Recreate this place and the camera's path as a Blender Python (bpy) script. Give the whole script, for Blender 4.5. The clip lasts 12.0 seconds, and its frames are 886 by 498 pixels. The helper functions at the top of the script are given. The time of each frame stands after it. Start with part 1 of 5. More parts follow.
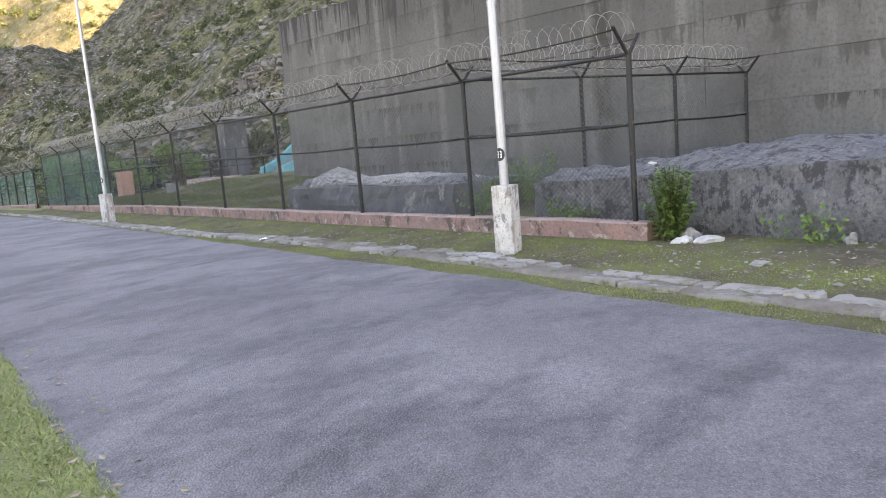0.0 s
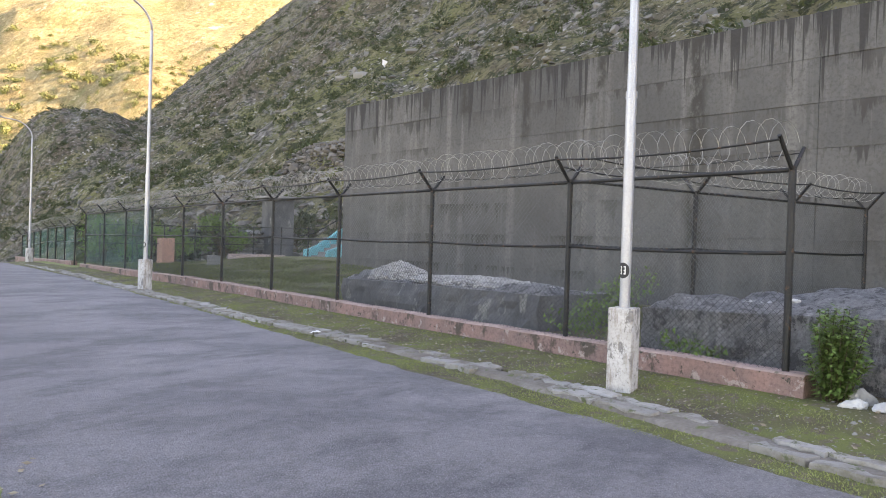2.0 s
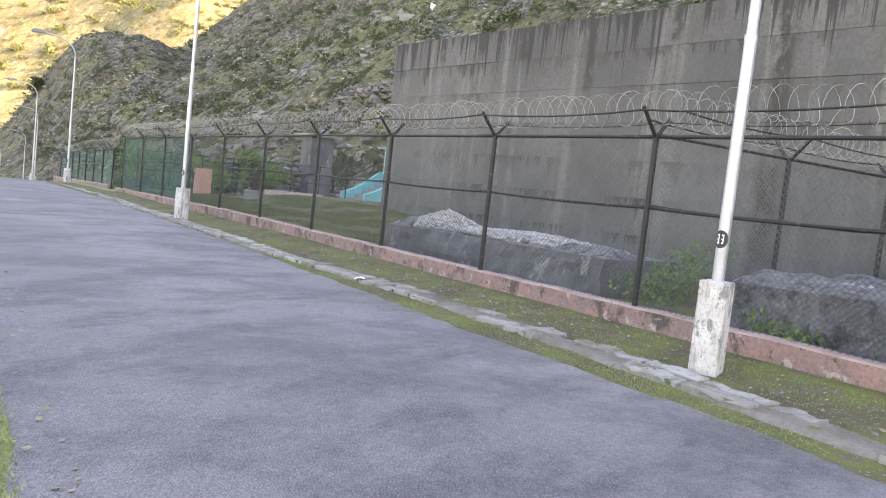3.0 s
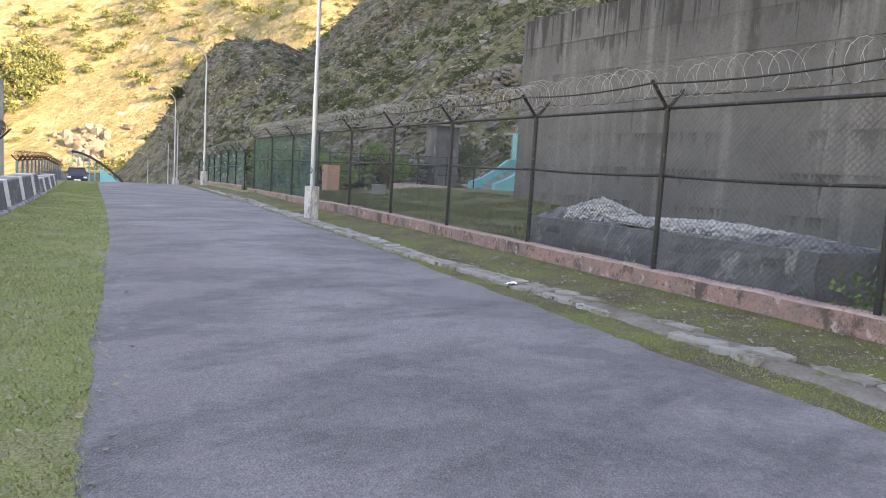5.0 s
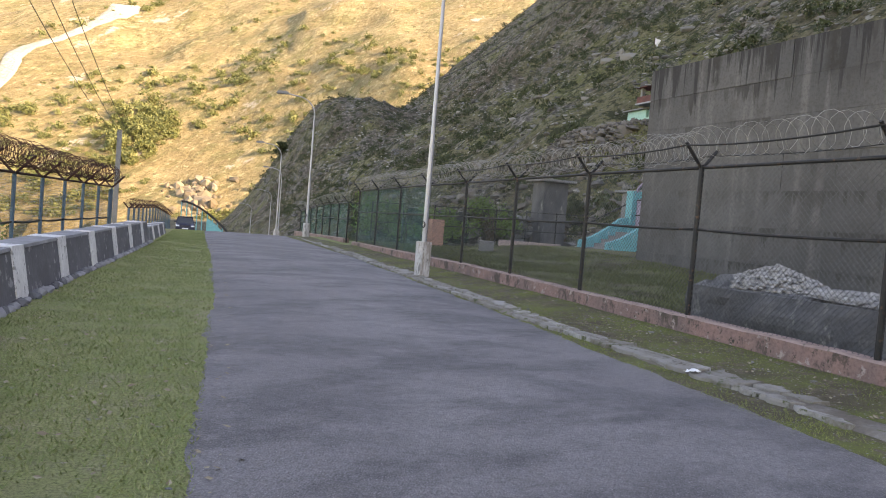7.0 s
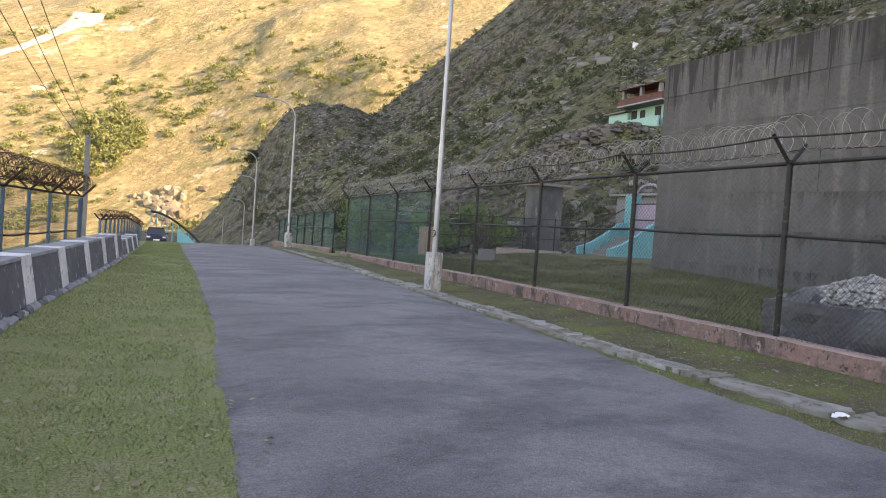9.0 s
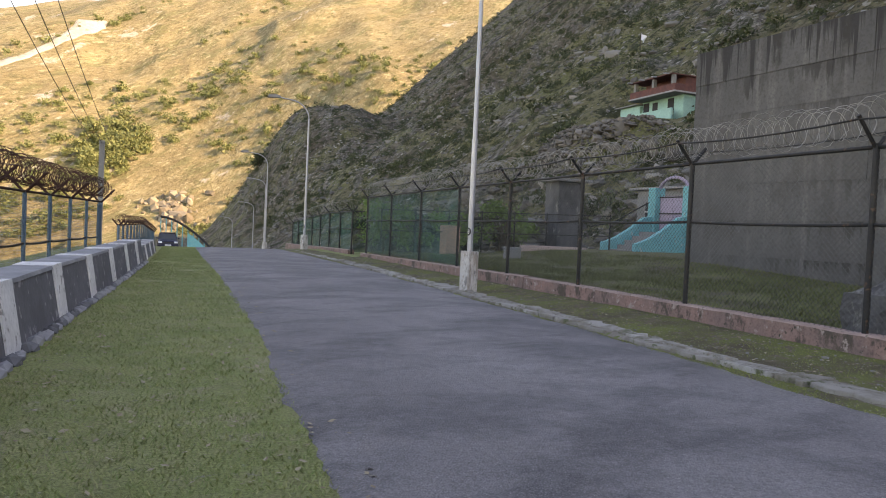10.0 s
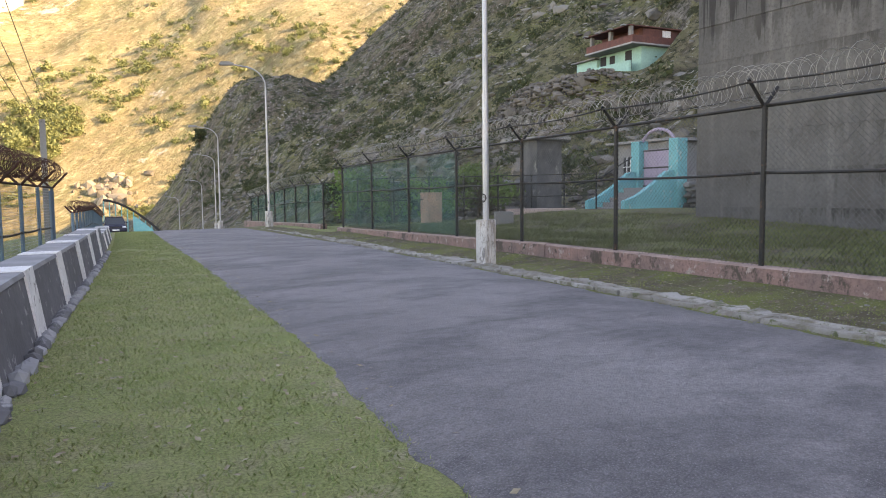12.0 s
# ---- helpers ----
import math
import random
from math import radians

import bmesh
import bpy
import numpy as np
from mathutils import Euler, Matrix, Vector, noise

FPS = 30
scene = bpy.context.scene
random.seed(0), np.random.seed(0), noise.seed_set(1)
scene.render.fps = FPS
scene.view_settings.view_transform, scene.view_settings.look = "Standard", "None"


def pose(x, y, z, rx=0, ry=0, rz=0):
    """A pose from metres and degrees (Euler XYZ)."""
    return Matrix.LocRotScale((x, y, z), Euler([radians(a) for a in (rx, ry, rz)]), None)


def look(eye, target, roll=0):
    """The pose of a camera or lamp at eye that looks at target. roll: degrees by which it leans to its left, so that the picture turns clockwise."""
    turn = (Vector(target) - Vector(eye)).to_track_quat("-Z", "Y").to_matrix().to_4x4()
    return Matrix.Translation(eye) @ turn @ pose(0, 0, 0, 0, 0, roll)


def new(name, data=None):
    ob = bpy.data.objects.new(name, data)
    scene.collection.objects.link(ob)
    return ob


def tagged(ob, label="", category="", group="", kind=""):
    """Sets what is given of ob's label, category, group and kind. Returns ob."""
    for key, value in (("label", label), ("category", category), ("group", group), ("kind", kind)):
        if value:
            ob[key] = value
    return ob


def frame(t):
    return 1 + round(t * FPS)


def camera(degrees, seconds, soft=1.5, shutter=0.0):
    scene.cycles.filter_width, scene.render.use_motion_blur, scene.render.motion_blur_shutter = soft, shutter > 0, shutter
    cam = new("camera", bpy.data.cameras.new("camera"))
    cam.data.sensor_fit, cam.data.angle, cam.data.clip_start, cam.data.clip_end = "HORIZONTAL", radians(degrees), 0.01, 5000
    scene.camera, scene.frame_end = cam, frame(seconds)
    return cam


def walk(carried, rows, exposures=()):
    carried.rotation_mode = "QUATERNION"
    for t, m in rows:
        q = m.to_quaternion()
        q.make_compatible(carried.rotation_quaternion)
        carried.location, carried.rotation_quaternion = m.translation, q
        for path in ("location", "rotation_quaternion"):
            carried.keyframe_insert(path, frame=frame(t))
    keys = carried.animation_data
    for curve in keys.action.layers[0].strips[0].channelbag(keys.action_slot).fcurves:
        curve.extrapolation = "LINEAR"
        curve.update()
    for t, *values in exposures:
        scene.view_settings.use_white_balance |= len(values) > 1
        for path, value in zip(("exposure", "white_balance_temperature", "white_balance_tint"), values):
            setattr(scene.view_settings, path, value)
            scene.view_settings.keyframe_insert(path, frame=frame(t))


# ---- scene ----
cam = camera(62.1, 12.0, soft=1.0)
EXPOSURES = [(t, stops, 9800, 25) for t, stops in ((0.0, 3.1), (1.5, 2.95), (2.5, 2.93), (3.0, 3.33), (3.5, 3.1), (5.5, 2.85), (6.0, 2.72), (7.0, 2.37), (9.0, 2.4), (9.5, 2.4), (10.0, 2.12), (10.5, 2.55), (11.0, 2.3), (11.5, 2.43), (12.0, 2.55))]
PATH = [
    (0, (-0.025, 0.293, 1.54), (1.27, 1.789, 1.249), -4.8),
    (0.5, (0.148, 0.788, 1.591), (1.45, 2.291, 1.378), -4.6),
    (1, (0.325, 1.191, 1.617), (1.629, 2.692, 1.398), -3.5),
    (1.5, (0.317, 1.648, 1.605), (1.622, 3.162, 1.528), -0.9),
    (2, (0.375, 2.058, 1.54), (1.634, 3.611, 1.522), 1.8),
    (2.5, (0.516, 2.596, 1.507), (1.706, 4.203, 1.451), 4.1),
    (3, (0.578, 2.972, 1.462), (1.779, 4.564, 1.308), 6.2),
    (3.5, (0.803, 3.451, 1.457), (1.864, 5.124, 1.18), 4.3),
    (3.6, (0.803, 3.542, 1.45), (1.812, 5.245, 1.16), 4.1),
    (3.7, (0.789, 3.601, 1.437), (1.746, 5.33, 1.131), 3.9),
    (5.3, (1.099, 4.739, 1.456), (2.005, 6.513, 1.278), 3.6),
    (5.5, (1.106, 4.897, 1.429), (1.996, 6.681, 1.276), 3.9),
    (6, (1.149, 5.331, 1.433), (1.984, 7.144, 1.314), 4.4),
    (6.5, (1.053, 5.761, 1.412), (1.793, 7.616, 1.321), 4.8),
    (7, (1.099, 6.256, 1.398), (1.793, 8.13, 1.316), 4.7),
    (9, (0.849, 8.12, 1.36), (1.613, 9.967, 1.302), 3.9),
    (9.5, (0.619, 8.535, 1.351), (1.392, 10.379, 1.3), 3.7),
    (10, (0.522, 8.903, 1.312), (1.27, 10.757, 1.25), 2.6),
    (10.5, (0.434, 9.375, 1.285), (1.24, 11.203, 1.21), 2.1),
    (11, (0.318, 9.867, 1.311), (1.232, 11.646, 1.281), 1.2),
    (11.5, (0.172, 10.371, 1.308), (1.125, 12.129, 1.281), 0.4),
    (12, (0.037, 10.878, 1.316), (0.909, 12.672, 1.165), -0.6),
]
walk(cam, [(t, look(eye, target, roll)) for t, eye, target, roll in PATH], EXPOSURES)

# ---- world, sun ----
SUN = Vector((0.75, -0.51, 0.42)).normalized()
world = bpy.data.worlds.new("sky")
scene.world = world
world.use_nodes = True
wn = world.node_tree.nodes
sky = wn.new("ShaderNodeTexSky")
sky.sky_type = "NISHITA"
sky.sun_disc = False
sky.sun_elevation = math.asin(SUN.z)
sky.sun_rotation = math.atan2(SUN.x, SUN.y)
sky.altitude = 1500
wn["Background"].inputs["Strength"].default_value = 0.15
world.node_tree.links.new(sky.outputs[0], wn["Background"].inputs["Color"])
sun_data = bpy.data.lights.new("sun", "SUN")
sun_data.energy, sun_data.angle, sun_data.color = 2.6, radians(0.5), (1.0, 0.9, 0.72)
sun = new("sun", sun_data)
sun.matrix_world = look(SUN * 100, (0, 0, 0))


# ---- materials ----
def material(name, base, rough=0.85, metal=0.0):
    m = bpy.data.materials.new(name)
    m.use_nodes = True
    b = m.node_tree.nodes["Principled BSDF"]
    b.inputs["Base Color"].default_value = (*base, 1)
    b.inputs["Roughness"].default_value = rough
    b.inputs["Metallic"].default_value = metal
    b.inputs["Specular IOR Level"].default_value = 0.3
    return m


class Nodes:
    """Small wiring helper for one material."""

    def __init__(self, m):
        self.m, self.t = m, m.node_tree
        self.bsdf = self.t.nodes["Principled BSDF"]
        self.pos = self.t.nodes.new("ShaderNodeNewGeometry").outputs["Position"]

    def scaled(self, sx, sy, sz, rz=0.0):
        n = self.t.nodes.new("ShaderNodeMapping")
        n.inputs["Scale"].default_value = (sx, sy, sz)
        n.inputs["Rotation"].default_value = (0, 0, rz)
        self.t.links.new(self.pos, n.inputs["Vector"])
        return n.outputs[0]

    def turned(self, rz, sx, sy, sz):
        """Position turned about z first and then scaled, so that the stretch runs askew."""
        first = self.scaled(1, 1, 1, rz)
        n = self.t.nodes.new("ShaderNodeMapping")
        n.inputs["Scale"].default_value = (sx, sy, sz)
        self.t.links.new(first, n.inputs["Vector"])
        return n.outputs[0]

    def noise(self, scale, detail=4.0, vec=None, rough=0.55):
        n = self.t.nodes.new("ShaderNodeTexNoise")
        n.inputs["Scale"].default_value, n.inputs["Detail"].default_value, n.inputs["Roughness"].default_value = scale, detail, rough
        self.t.links.new(vec or self.pos, n.inputs["Vector"])
        return n.outputs[0]

    def cells(self, scale, feature="F1", vec=None):
        n = self.t.nodes.new("ShaderNodeTexVoronoi")
        n.feature = feature
        n.inputs["Scale"].default_value = scale
        self.t.links.new(vec or self.pos, n.inputs["Vector"])
        return n.outputs

    def ramp(self, fac, a, b):
        n = self.t.nodes.new("ShaderNodeMapRange")
        n.inputs["From Min"].default_value, n.inputs["From Max"].default_value = a, b
        self.t.links.new(fac, n.inputs["Value"])
        return n.outputs[0]

    def maths(self, op, a, b):
        n = self.t.nodes.new("ShaderNodeMath")
        n.operation = op
        for k, v in enumerate((a, b)):
            if isinstance(v, (int, float)):
                n.inputs[k].default_value = v
            else:
                self.t.links.new(v, n.inputs[k])
        return n.outputs[0]

    def mix(self, fac, a, b, mode="MIX"):
        n = self.t.nodes.new("ShaderNodeMix")
        n.data_type, n.blend_type = "RGBA", mode
        for key, v in ((0, fac), (6, a), (7, b)):
            if isinstance(v, (int, float)):
                n.inputs[key].default_value = v
            elif isinstance(v, tuple):
                n.inputs[key].default_value = (*v, 1)
            else:
                self.t.links.new(v, n.inputs[key])
        return n.outputs[2]

    def axis(self, k):
        n = self.t.nodes.new("ShaderNodeSeparateXYZ")
        self.t.links.new(self.pos, n.inputs[0])
        return n.outputs[k]

    def chance(self):
        return self.t.nodes.new("ShaderNodeObjectInfo").outputs["Random"]

    def island(self):
        return self.t.nodes.new("ShaderNodeNewGeometry").outputs["Random Per Island"]

    def colour(self, c):
        self.t.links.new(c, self.bsdf.inputs["Base Color"])
        return self

    def rough(self, c):
        self.t.links.new(c, self.bsdf.inputs["Roughness"])
        return self

    def bump(self, h, strength=0.4, dist=0.02):
        n = self.t.nodes.new("ShaderNodeBump")
        n.inputs["Strength"].default_value, n.inputs["Distance"].default_value = strength, dist
        self.t.links.new(h, n.inputs["Height"])
        self.t.links.new(n.outputs[0], self.bsdf.inputs["Normal"])
        return self


def speckled(name, a, b, scale, rough=0.85, metal=0.0, fine=40.0, bump=0.3, dist=0.01, c=None):
    """A surface that wanders between two colours at two scales, with c as sparse spots."""
    m = material(name, a, rough, metal)
    n = Nodes(m)
    col = n.mix(n.ramp(n.noise(scale, 5), 0.35, 0.65), a, b)
    g = n.noise(fine, 3)
    col = n.mix(n.ramp(g, 0.3, 0.7), col, n.mix(0.5, col, tuple(v * 0.6 for v in a)))
    if c:
        col = n.mix(n.ramp(n.noise(scale * 3.1, 6), 0.6, 0.66), col, c)
    n.colour(col).bump(g, bump, dist)
    return m


def make_asphalt():
    m = material("asphalt", (0.1, 0.1, 0.1), 0.68)
    m.node_tree.nodes["Principled BSDF"].inputs["Specular IOR Level"].default_value = 0.5
    n = Nodes(m)
    wide = n.noise(0.35, 6, n.scaled(1, 0.6, 1), 0.62)
    col = n.mix(n.ramp(wide, 0.32, 0.68), (0.122, 0.11, 0.107), (0.235, 0.216, 0.21))
    stain = n.noise(0.75, 6, n.turned(-0.25, 0.7, 1.5, 1), 0.68)
    col = n.mix(n.ramp(stain, 0.48, 0.62), col, (0.068, 0.062, 0.062))
    band = n.noise(0.5, 5, n.turned(0.5, 0.8, 1.5, 1), 0.7)
    col = n.mix(n.maths("MULTIPLY", n.ramp(band, 0.5, 0.6), 0.7), col, (0.062, 0.058, 0.06))
    col = n.mix(n.maths("MULTIPLY", n.ramp(n.noise(7.0, 6, None, 0.7), 0.42, 0.62), 0.28), col, (0.24, 0.225, 0.228))
    col = n.mix(n.maths("MULTIPLY", n.ramp(n.noise(19.0, 5, None, 0.7), 0.5, 0.64), 0.3), col, (0.07, 0.065, 0.067))
    grit = n.cells(70.0)
    col = n.mix(n.ramp(grit[0], 0.05, 0.6), n.mix(0.3, col, (0.34, 0.325, 0.325)), col)
    spark = n.noise(140.0, 2)
    col = n.mix(n.ramp(spark, 0.64, 0.7), col, (0.36, 0.345, 0.34))
    col = n.mix(n.ramp(n.noise(42.0, 4, None, 0.7), 0.36, 0.58), n.mix(0.5, col, (0.045, 0.043, 0.045)), col)
    n.colour(col).bump(n.maths("ADD", grit[0], n.noise(30.0, 4)), 0.8, 0.012)
    return m


def make_ground():
    m = material("turf", (0.1, 0.13, 0.04), 0.95)
    n = Nodes(m)
    col = n.mix(n.ramp(n.noise(0.7, 5), 0.35, 0.65), (0.22, 0.265, 0.085), (0.32, 0.315, 0.14))
    col = n.mix(n.ramp(n.noise(2.3, 6), 0.54, 0.68), col, (0.34, 0.3, 0.18))
    col = n.mix(n.ramp(n.noise(9.0, 5), 0.62, 0.7), col, (0.26, 0.24, 0.2))
    col = n.mix(n.maths("MULTIPLY", n.ramp(n.noise(1.6, 7, n.scaled(1, 1, 1), 0.7), 0.5, 0.62), 0.45), col, (0.15, 0.18, 0.055))
    col = n.mix(n.maths("MULTIPLY", n.ramp(n.noise(5.0, 7, None, 0.72), 0.5, 0.6), 0.55), col, (0.28, 0.25, 0.13))
    f = n.noise(45, 6, None, 0.75)
    col = n.mix(n.ramp(f, 0.36, 0.58), n.mix(0.75, col, (0.06, 0.075, 0.025)), col)
    n.colour(col).bump(f, 0.7, 0.03)
    return m


def make_verge():
    m = material("verge_soil", (0.15, 0.13, 0.08), 0.95)
    n = Nodes(m)
    col = n.mix(n.ramp(n.noise(1.1, 6), 0.38, 0.62), (0.15, 0.165, 0.045), (0.1, 0.08, 0.05))
    col = n.mix(n.ramp(n.noise(6.0, 6), 0.52, 0.62), col, (0.155, 0.12, 0.08))
    col = n.mix(n.ramp(n.cells(16.0)[0], 0.02, 0.22), (0.4, 0.39, 0.37), col)
    f = n.noise(50, 4)
    col = n.mix(n.ramp(f, 0.25, 0.7), n.mix(0.5, col, (0.05, 0.048, 0.025)), col)
    n.colour(col).bump(f, 0.8, 0.04)
    return m


def make_hill():
    m = material("scrub_hillside", (0.12, 0.11, 0.06), 0.95)
    n = Nodes(m)
    # turf and bare brown earth in broad patches
    col = n.mix(n.ramp(n.noise(0.07, 7, None, 0.66), 0.42, 0.58), (0.15, 0.156, 0.06), (0.135, 0.112, 0.072))
    col = n.mix(n.ramp(n.noise(0.5, 8, None, 0.7), 0.45, 0.6), col, (0.205, 0.185, 0.1))
    # ribs of grey and brown rock, paler where broken
    rock = n.ramp(n.noise(0.13, 9, n.turned(0.6, 1.4, 0.6, 1.0), 0.7), 0.52, 0.57)
    rcol = n.mix(n.ramp(n.noise(0.9, 8, None, 0.74), 0.4, 0.58), (0.055, 0.05, 0.044), (0.26, 0.24, 0.21))
    col = n.mix(rock, col, rcol)
    crag = n.maths("MULTIPLY", n.ramp(n.axis(1), 95.0, 150.0), n.ramp(n.noise(0.1, 8, n.scaled(1, 1, 0.6), 0.7), 0.42, 0.56))
    ccol = n.mix(n.ramp(n.noise(0.35, 9, n.scaled(1, 1, 0.45), 0.76), 0.42, 0.58), (0.05, 0.04, 0.032), (0.19, 0.155, 0.12))
    col = n.mix(n.maths("MULTIPLY", crag, 0.85), col, ccol)
    # tussocks and low scrub
    col = n.mix(n.ramp(n.noise(0.55, 9, None, 0.74), 0.44, 0.5), n.mix(0.88, col, (0.03, 0.04, 0.014)), col)
    col = n.mix(n.ramp(n.noise(2.2, 7, None, 0.74), 0.4, 0.5), n.mix(0.7, col, (0.035, 0.036, 0.018)), col)
    # scattered pale stones
    grain = n.cells(0.8, "F1", n.turned(0.4, 1.0, 1.5, 1.2))
    few = n.ramp(n.noise(0.16, 6, None, 0.65), 0.42, 0.58)
    col = n.mix(n.maths("MULTIPLY", n.ramp(grain[0], 0.26, 0.2), few), col, (0.38, 0.36, 0.32))
    col = n.mix(n.ramp(n.noise(2.6, 6, None, 0.7), 0.62, 0.65), col, (0.42, 0.4, 0.35))
    n.colour(col).bump(n.noise(0.5, 11, None, 0.76), 1.0, 1.5)
    return m


def make_far_hill():
    m = material("dry_grass_mountain", (0.4, 0.3, 0.12), 0.95)
    n = Nodes(m)
    slant = n.turned(-0.75, 0.3, 1.7, 1.0)
    col = n.mix(n.ramp(n.noise(0.02, 8, slant, 0.65), 0.4, 0.6), (0.41, 0.335, 0.175), (0.3, 0.24, 0.125))
    col = n.mix(n.maths("MULTIPLY", n.ramp(n.noise(0.045, 9, slant, 0.72), 0.51, 0.58), 0.75), col, (0.2, 0.195, 0.085))
    # terraces and animal tracks across the slope
    line = n.noise(0.16, 7, n.turned(-0.75, 0.16, 1.9, 1.9), 0.7)
    col = n.mix(n.maths("MULTIPLY", n.ramp(line, 0.47, 0.4), 0.7), col, (0.2, 0.16, 0.075))
    col = n.mix(n.maths("MULTIPLY", n.ramp(line, 0.56, 0.63), 0.7), col, (0.6, 0.51, 0.3))
    col = n.mix(n.ramp(n.noise(0.022, 9, n.turned(-0.9, 0.5, 1.3, 1.0), 0.68), 0.62, 0.66), col, (0.56, 0.5, 0.4))
    col = n.mix(n.ramp(n.noise(0.11, 8, None, 0.74), 0.58, 0.64), col, (0.16, 0.15, 0.065))
    col = n.mix(n.ramp(n.noise(0.35, 6, None, 0.72), 0.36, 0.5), n.mix(0.4, col, (0.14, 0.11, 0.055)), col)
    n.colour(col).bump(n.noise(0.05, 12, n.turned(-0.7, 0.5, 1.3, 1.0), 0.74), 1.0, 9.0)
    return m


def make_concrete_wall():
    m = material("stained_concrete", (0.12, 0.11, 0.1), 0.9)
    n = Nodes(m)
    z, y = n.axis(2), n.axis(1)
    down = n.maths("SUBTRACT", 6.38, z)
    col = n.mix(n.ramp(n.noise(0.3, 6), 0.38, 0.62), (0.104, 0.101, 0.095), (0.07, 0.069, 0.066))
    col = n.mix(n.maths("MULTIPLY", n.chance(), 0.2), col, (0.15, 0.144, 0.134))
    pale = n.noise(1.0, 5, n.scaled(1.6, 1.6, 0.06), 0.6)
    col = n.mix(n.maths("MULTIPLY", n.ramp(pale, 0.53, 0.62), 0.5), col, (0.17, 0.163, 0.15))
    blot = n.noise(0.8, 8, n.scaled(1, 1, 0.8), 0.72)
    col = n.mix(n.maths("MULTIPLY", n.ramp(blot, 0.52, 0.6), 0.45), col, (0.072, 0.066, 0.06))
    # dirt that starts at every pour joint, in short ragged runs
    below = n.maths("FRACT", n.maths("DIVIDE", down, 0.912), 0.0)
    drip = n.noise(1.0, 6, n.scaled(4.2, 4.2, 0.45), 0.7)
    short = n.maths("SUBTRACT", drip, n.maths("MULTIPLY", below, 0.3))
    col = n.mix(n.maths("MULTIPLY", n.ramp(short, 0.44, 0.5), n.ramp(n.noise(0.45, 4), 0.42, 0.64)), col, (0.05, 0.046, 0.042))
    # black runs from the crest
    crest = n.noise(1.0, 5, n.scaled(6.5, 6.5, 0.12), 0.68)
    fall = n.maths("SUBTRACT", crest, n.maths("MULTIPLY", down, 0.12))
    col = n.mix(n.maths("MULTIPLY", n.ramp(fall, 0.46, 0.5), 0.85), col, (0.028, 0.026, 0.025))
    # single runs where water comes over: place along the wall, half width, reach
    wob = n.maths("MULTIPLY", n.maths("SUBTRACT", n.noise(1.3, 6, n.scaled(1, 1, 1.4), 0.7), 0.5), 0.9)
    torn = n.noise(2.6, 7, n.scaled(1, 1.4, 0.8), 0.72)
    for place, half, reach in ((11.45, 0.2, 7.0), (16.6, 0.12, 2.2), (19.05, 0.17, 1.15), (14.1, 0.1, 0.9), (20.9, 0.1, 0.8), (22.7, 0.12, 0.9), (7.2, 0.16, 4.0)):
        off = n.maths("ABSOLUTE", n.maths("ADD", n.maths("SUBTRACT", y, place), n.maths("MULTIPLY", wob, 0.4)), 0.0)
        core = n.maths("MULTIPLY", n.ramp(off, half * 1.7, half * 0.6), n.ramp(n.maths("ADD", down, wob), reach, reach * 0.7))
        col = n.mix(n.maths("MULTIPLY", core, n.ramp(torn, 0.36, 0.52)), col, (0.042, 0.039, 0.034))
    f = n.noise(14, 7, None, 0.7)
    col = n.mix(n.ramp(f, 0.34, 0.54), n.mix(0.55, col, (0.05, 0.048, 0.045)), col)
    n.colour(col).bump(n.noise(3.5, 9, None, 0.65), 0.4, 0.04)
    return m


def make_rough_concrete():
    m = material("rough_weathered_concrete", (0.3, 0.3, 0.29), 0.95)
    n = Nodes(m)
    col = n.mix(n.ramp(n.noise(2.2, 7, None, 0.7), 0.4, 0.6), (0.27, 0.265, 0.265), (0.19, 0.19, 0.195))
    pit = n.noise(5.5, 8, n.scaled(1, 1, 0.75), 0.76)
    zone = n.ramp(n.noise(0.9, 5, None, 0.6), 0.36, 0.62)
    dark = n.maths("ADD", pit, n.maths("MULTIPLY", zone, 0.03))
    col = n.mix(n.maths("MULTIPLY", n.ramp(dark, 0.53, 0.58), 0.85), col, (0.07, 0.07, 0.073))
    streak = n.noise(1.0, 6, n.scaled(6.0, 6.0, 0.7), 0.7)
    col = n.mix(n.maths("MULTIPLY", n.ramp(streak, 0.55, 0.62), 0.6), col, (0.36, 0.355, 0.345))
    f = n.noise(22, 7, None, 0.74)
    col = n.mix(n.ramp(f, 0.36, 0.56), n.mix(0.6, col, (0.09, 0.09, 0.09)), col)
    n.colour(col).bump(n.maths("ADD", pit, n.noise(14.0, 8, None, 0.72)), 1.0, 0.12)
    return m


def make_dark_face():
    m = material("mottled_dark_concrete", (0.09, 0.09, 0.09), 0.95)
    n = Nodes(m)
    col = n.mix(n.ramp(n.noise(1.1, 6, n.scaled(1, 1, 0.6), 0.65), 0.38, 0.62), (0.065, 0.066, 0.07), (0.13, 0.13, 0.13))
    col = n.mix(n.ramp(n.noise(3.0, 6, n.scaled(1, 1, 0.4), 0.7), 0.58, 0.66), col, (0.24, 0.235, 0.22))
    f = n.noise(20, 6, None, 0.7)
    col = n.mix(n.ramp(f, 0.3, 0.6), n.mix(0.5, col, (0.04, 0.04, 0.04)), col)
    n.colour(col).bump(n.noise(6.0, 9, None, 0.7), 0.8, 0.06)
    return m


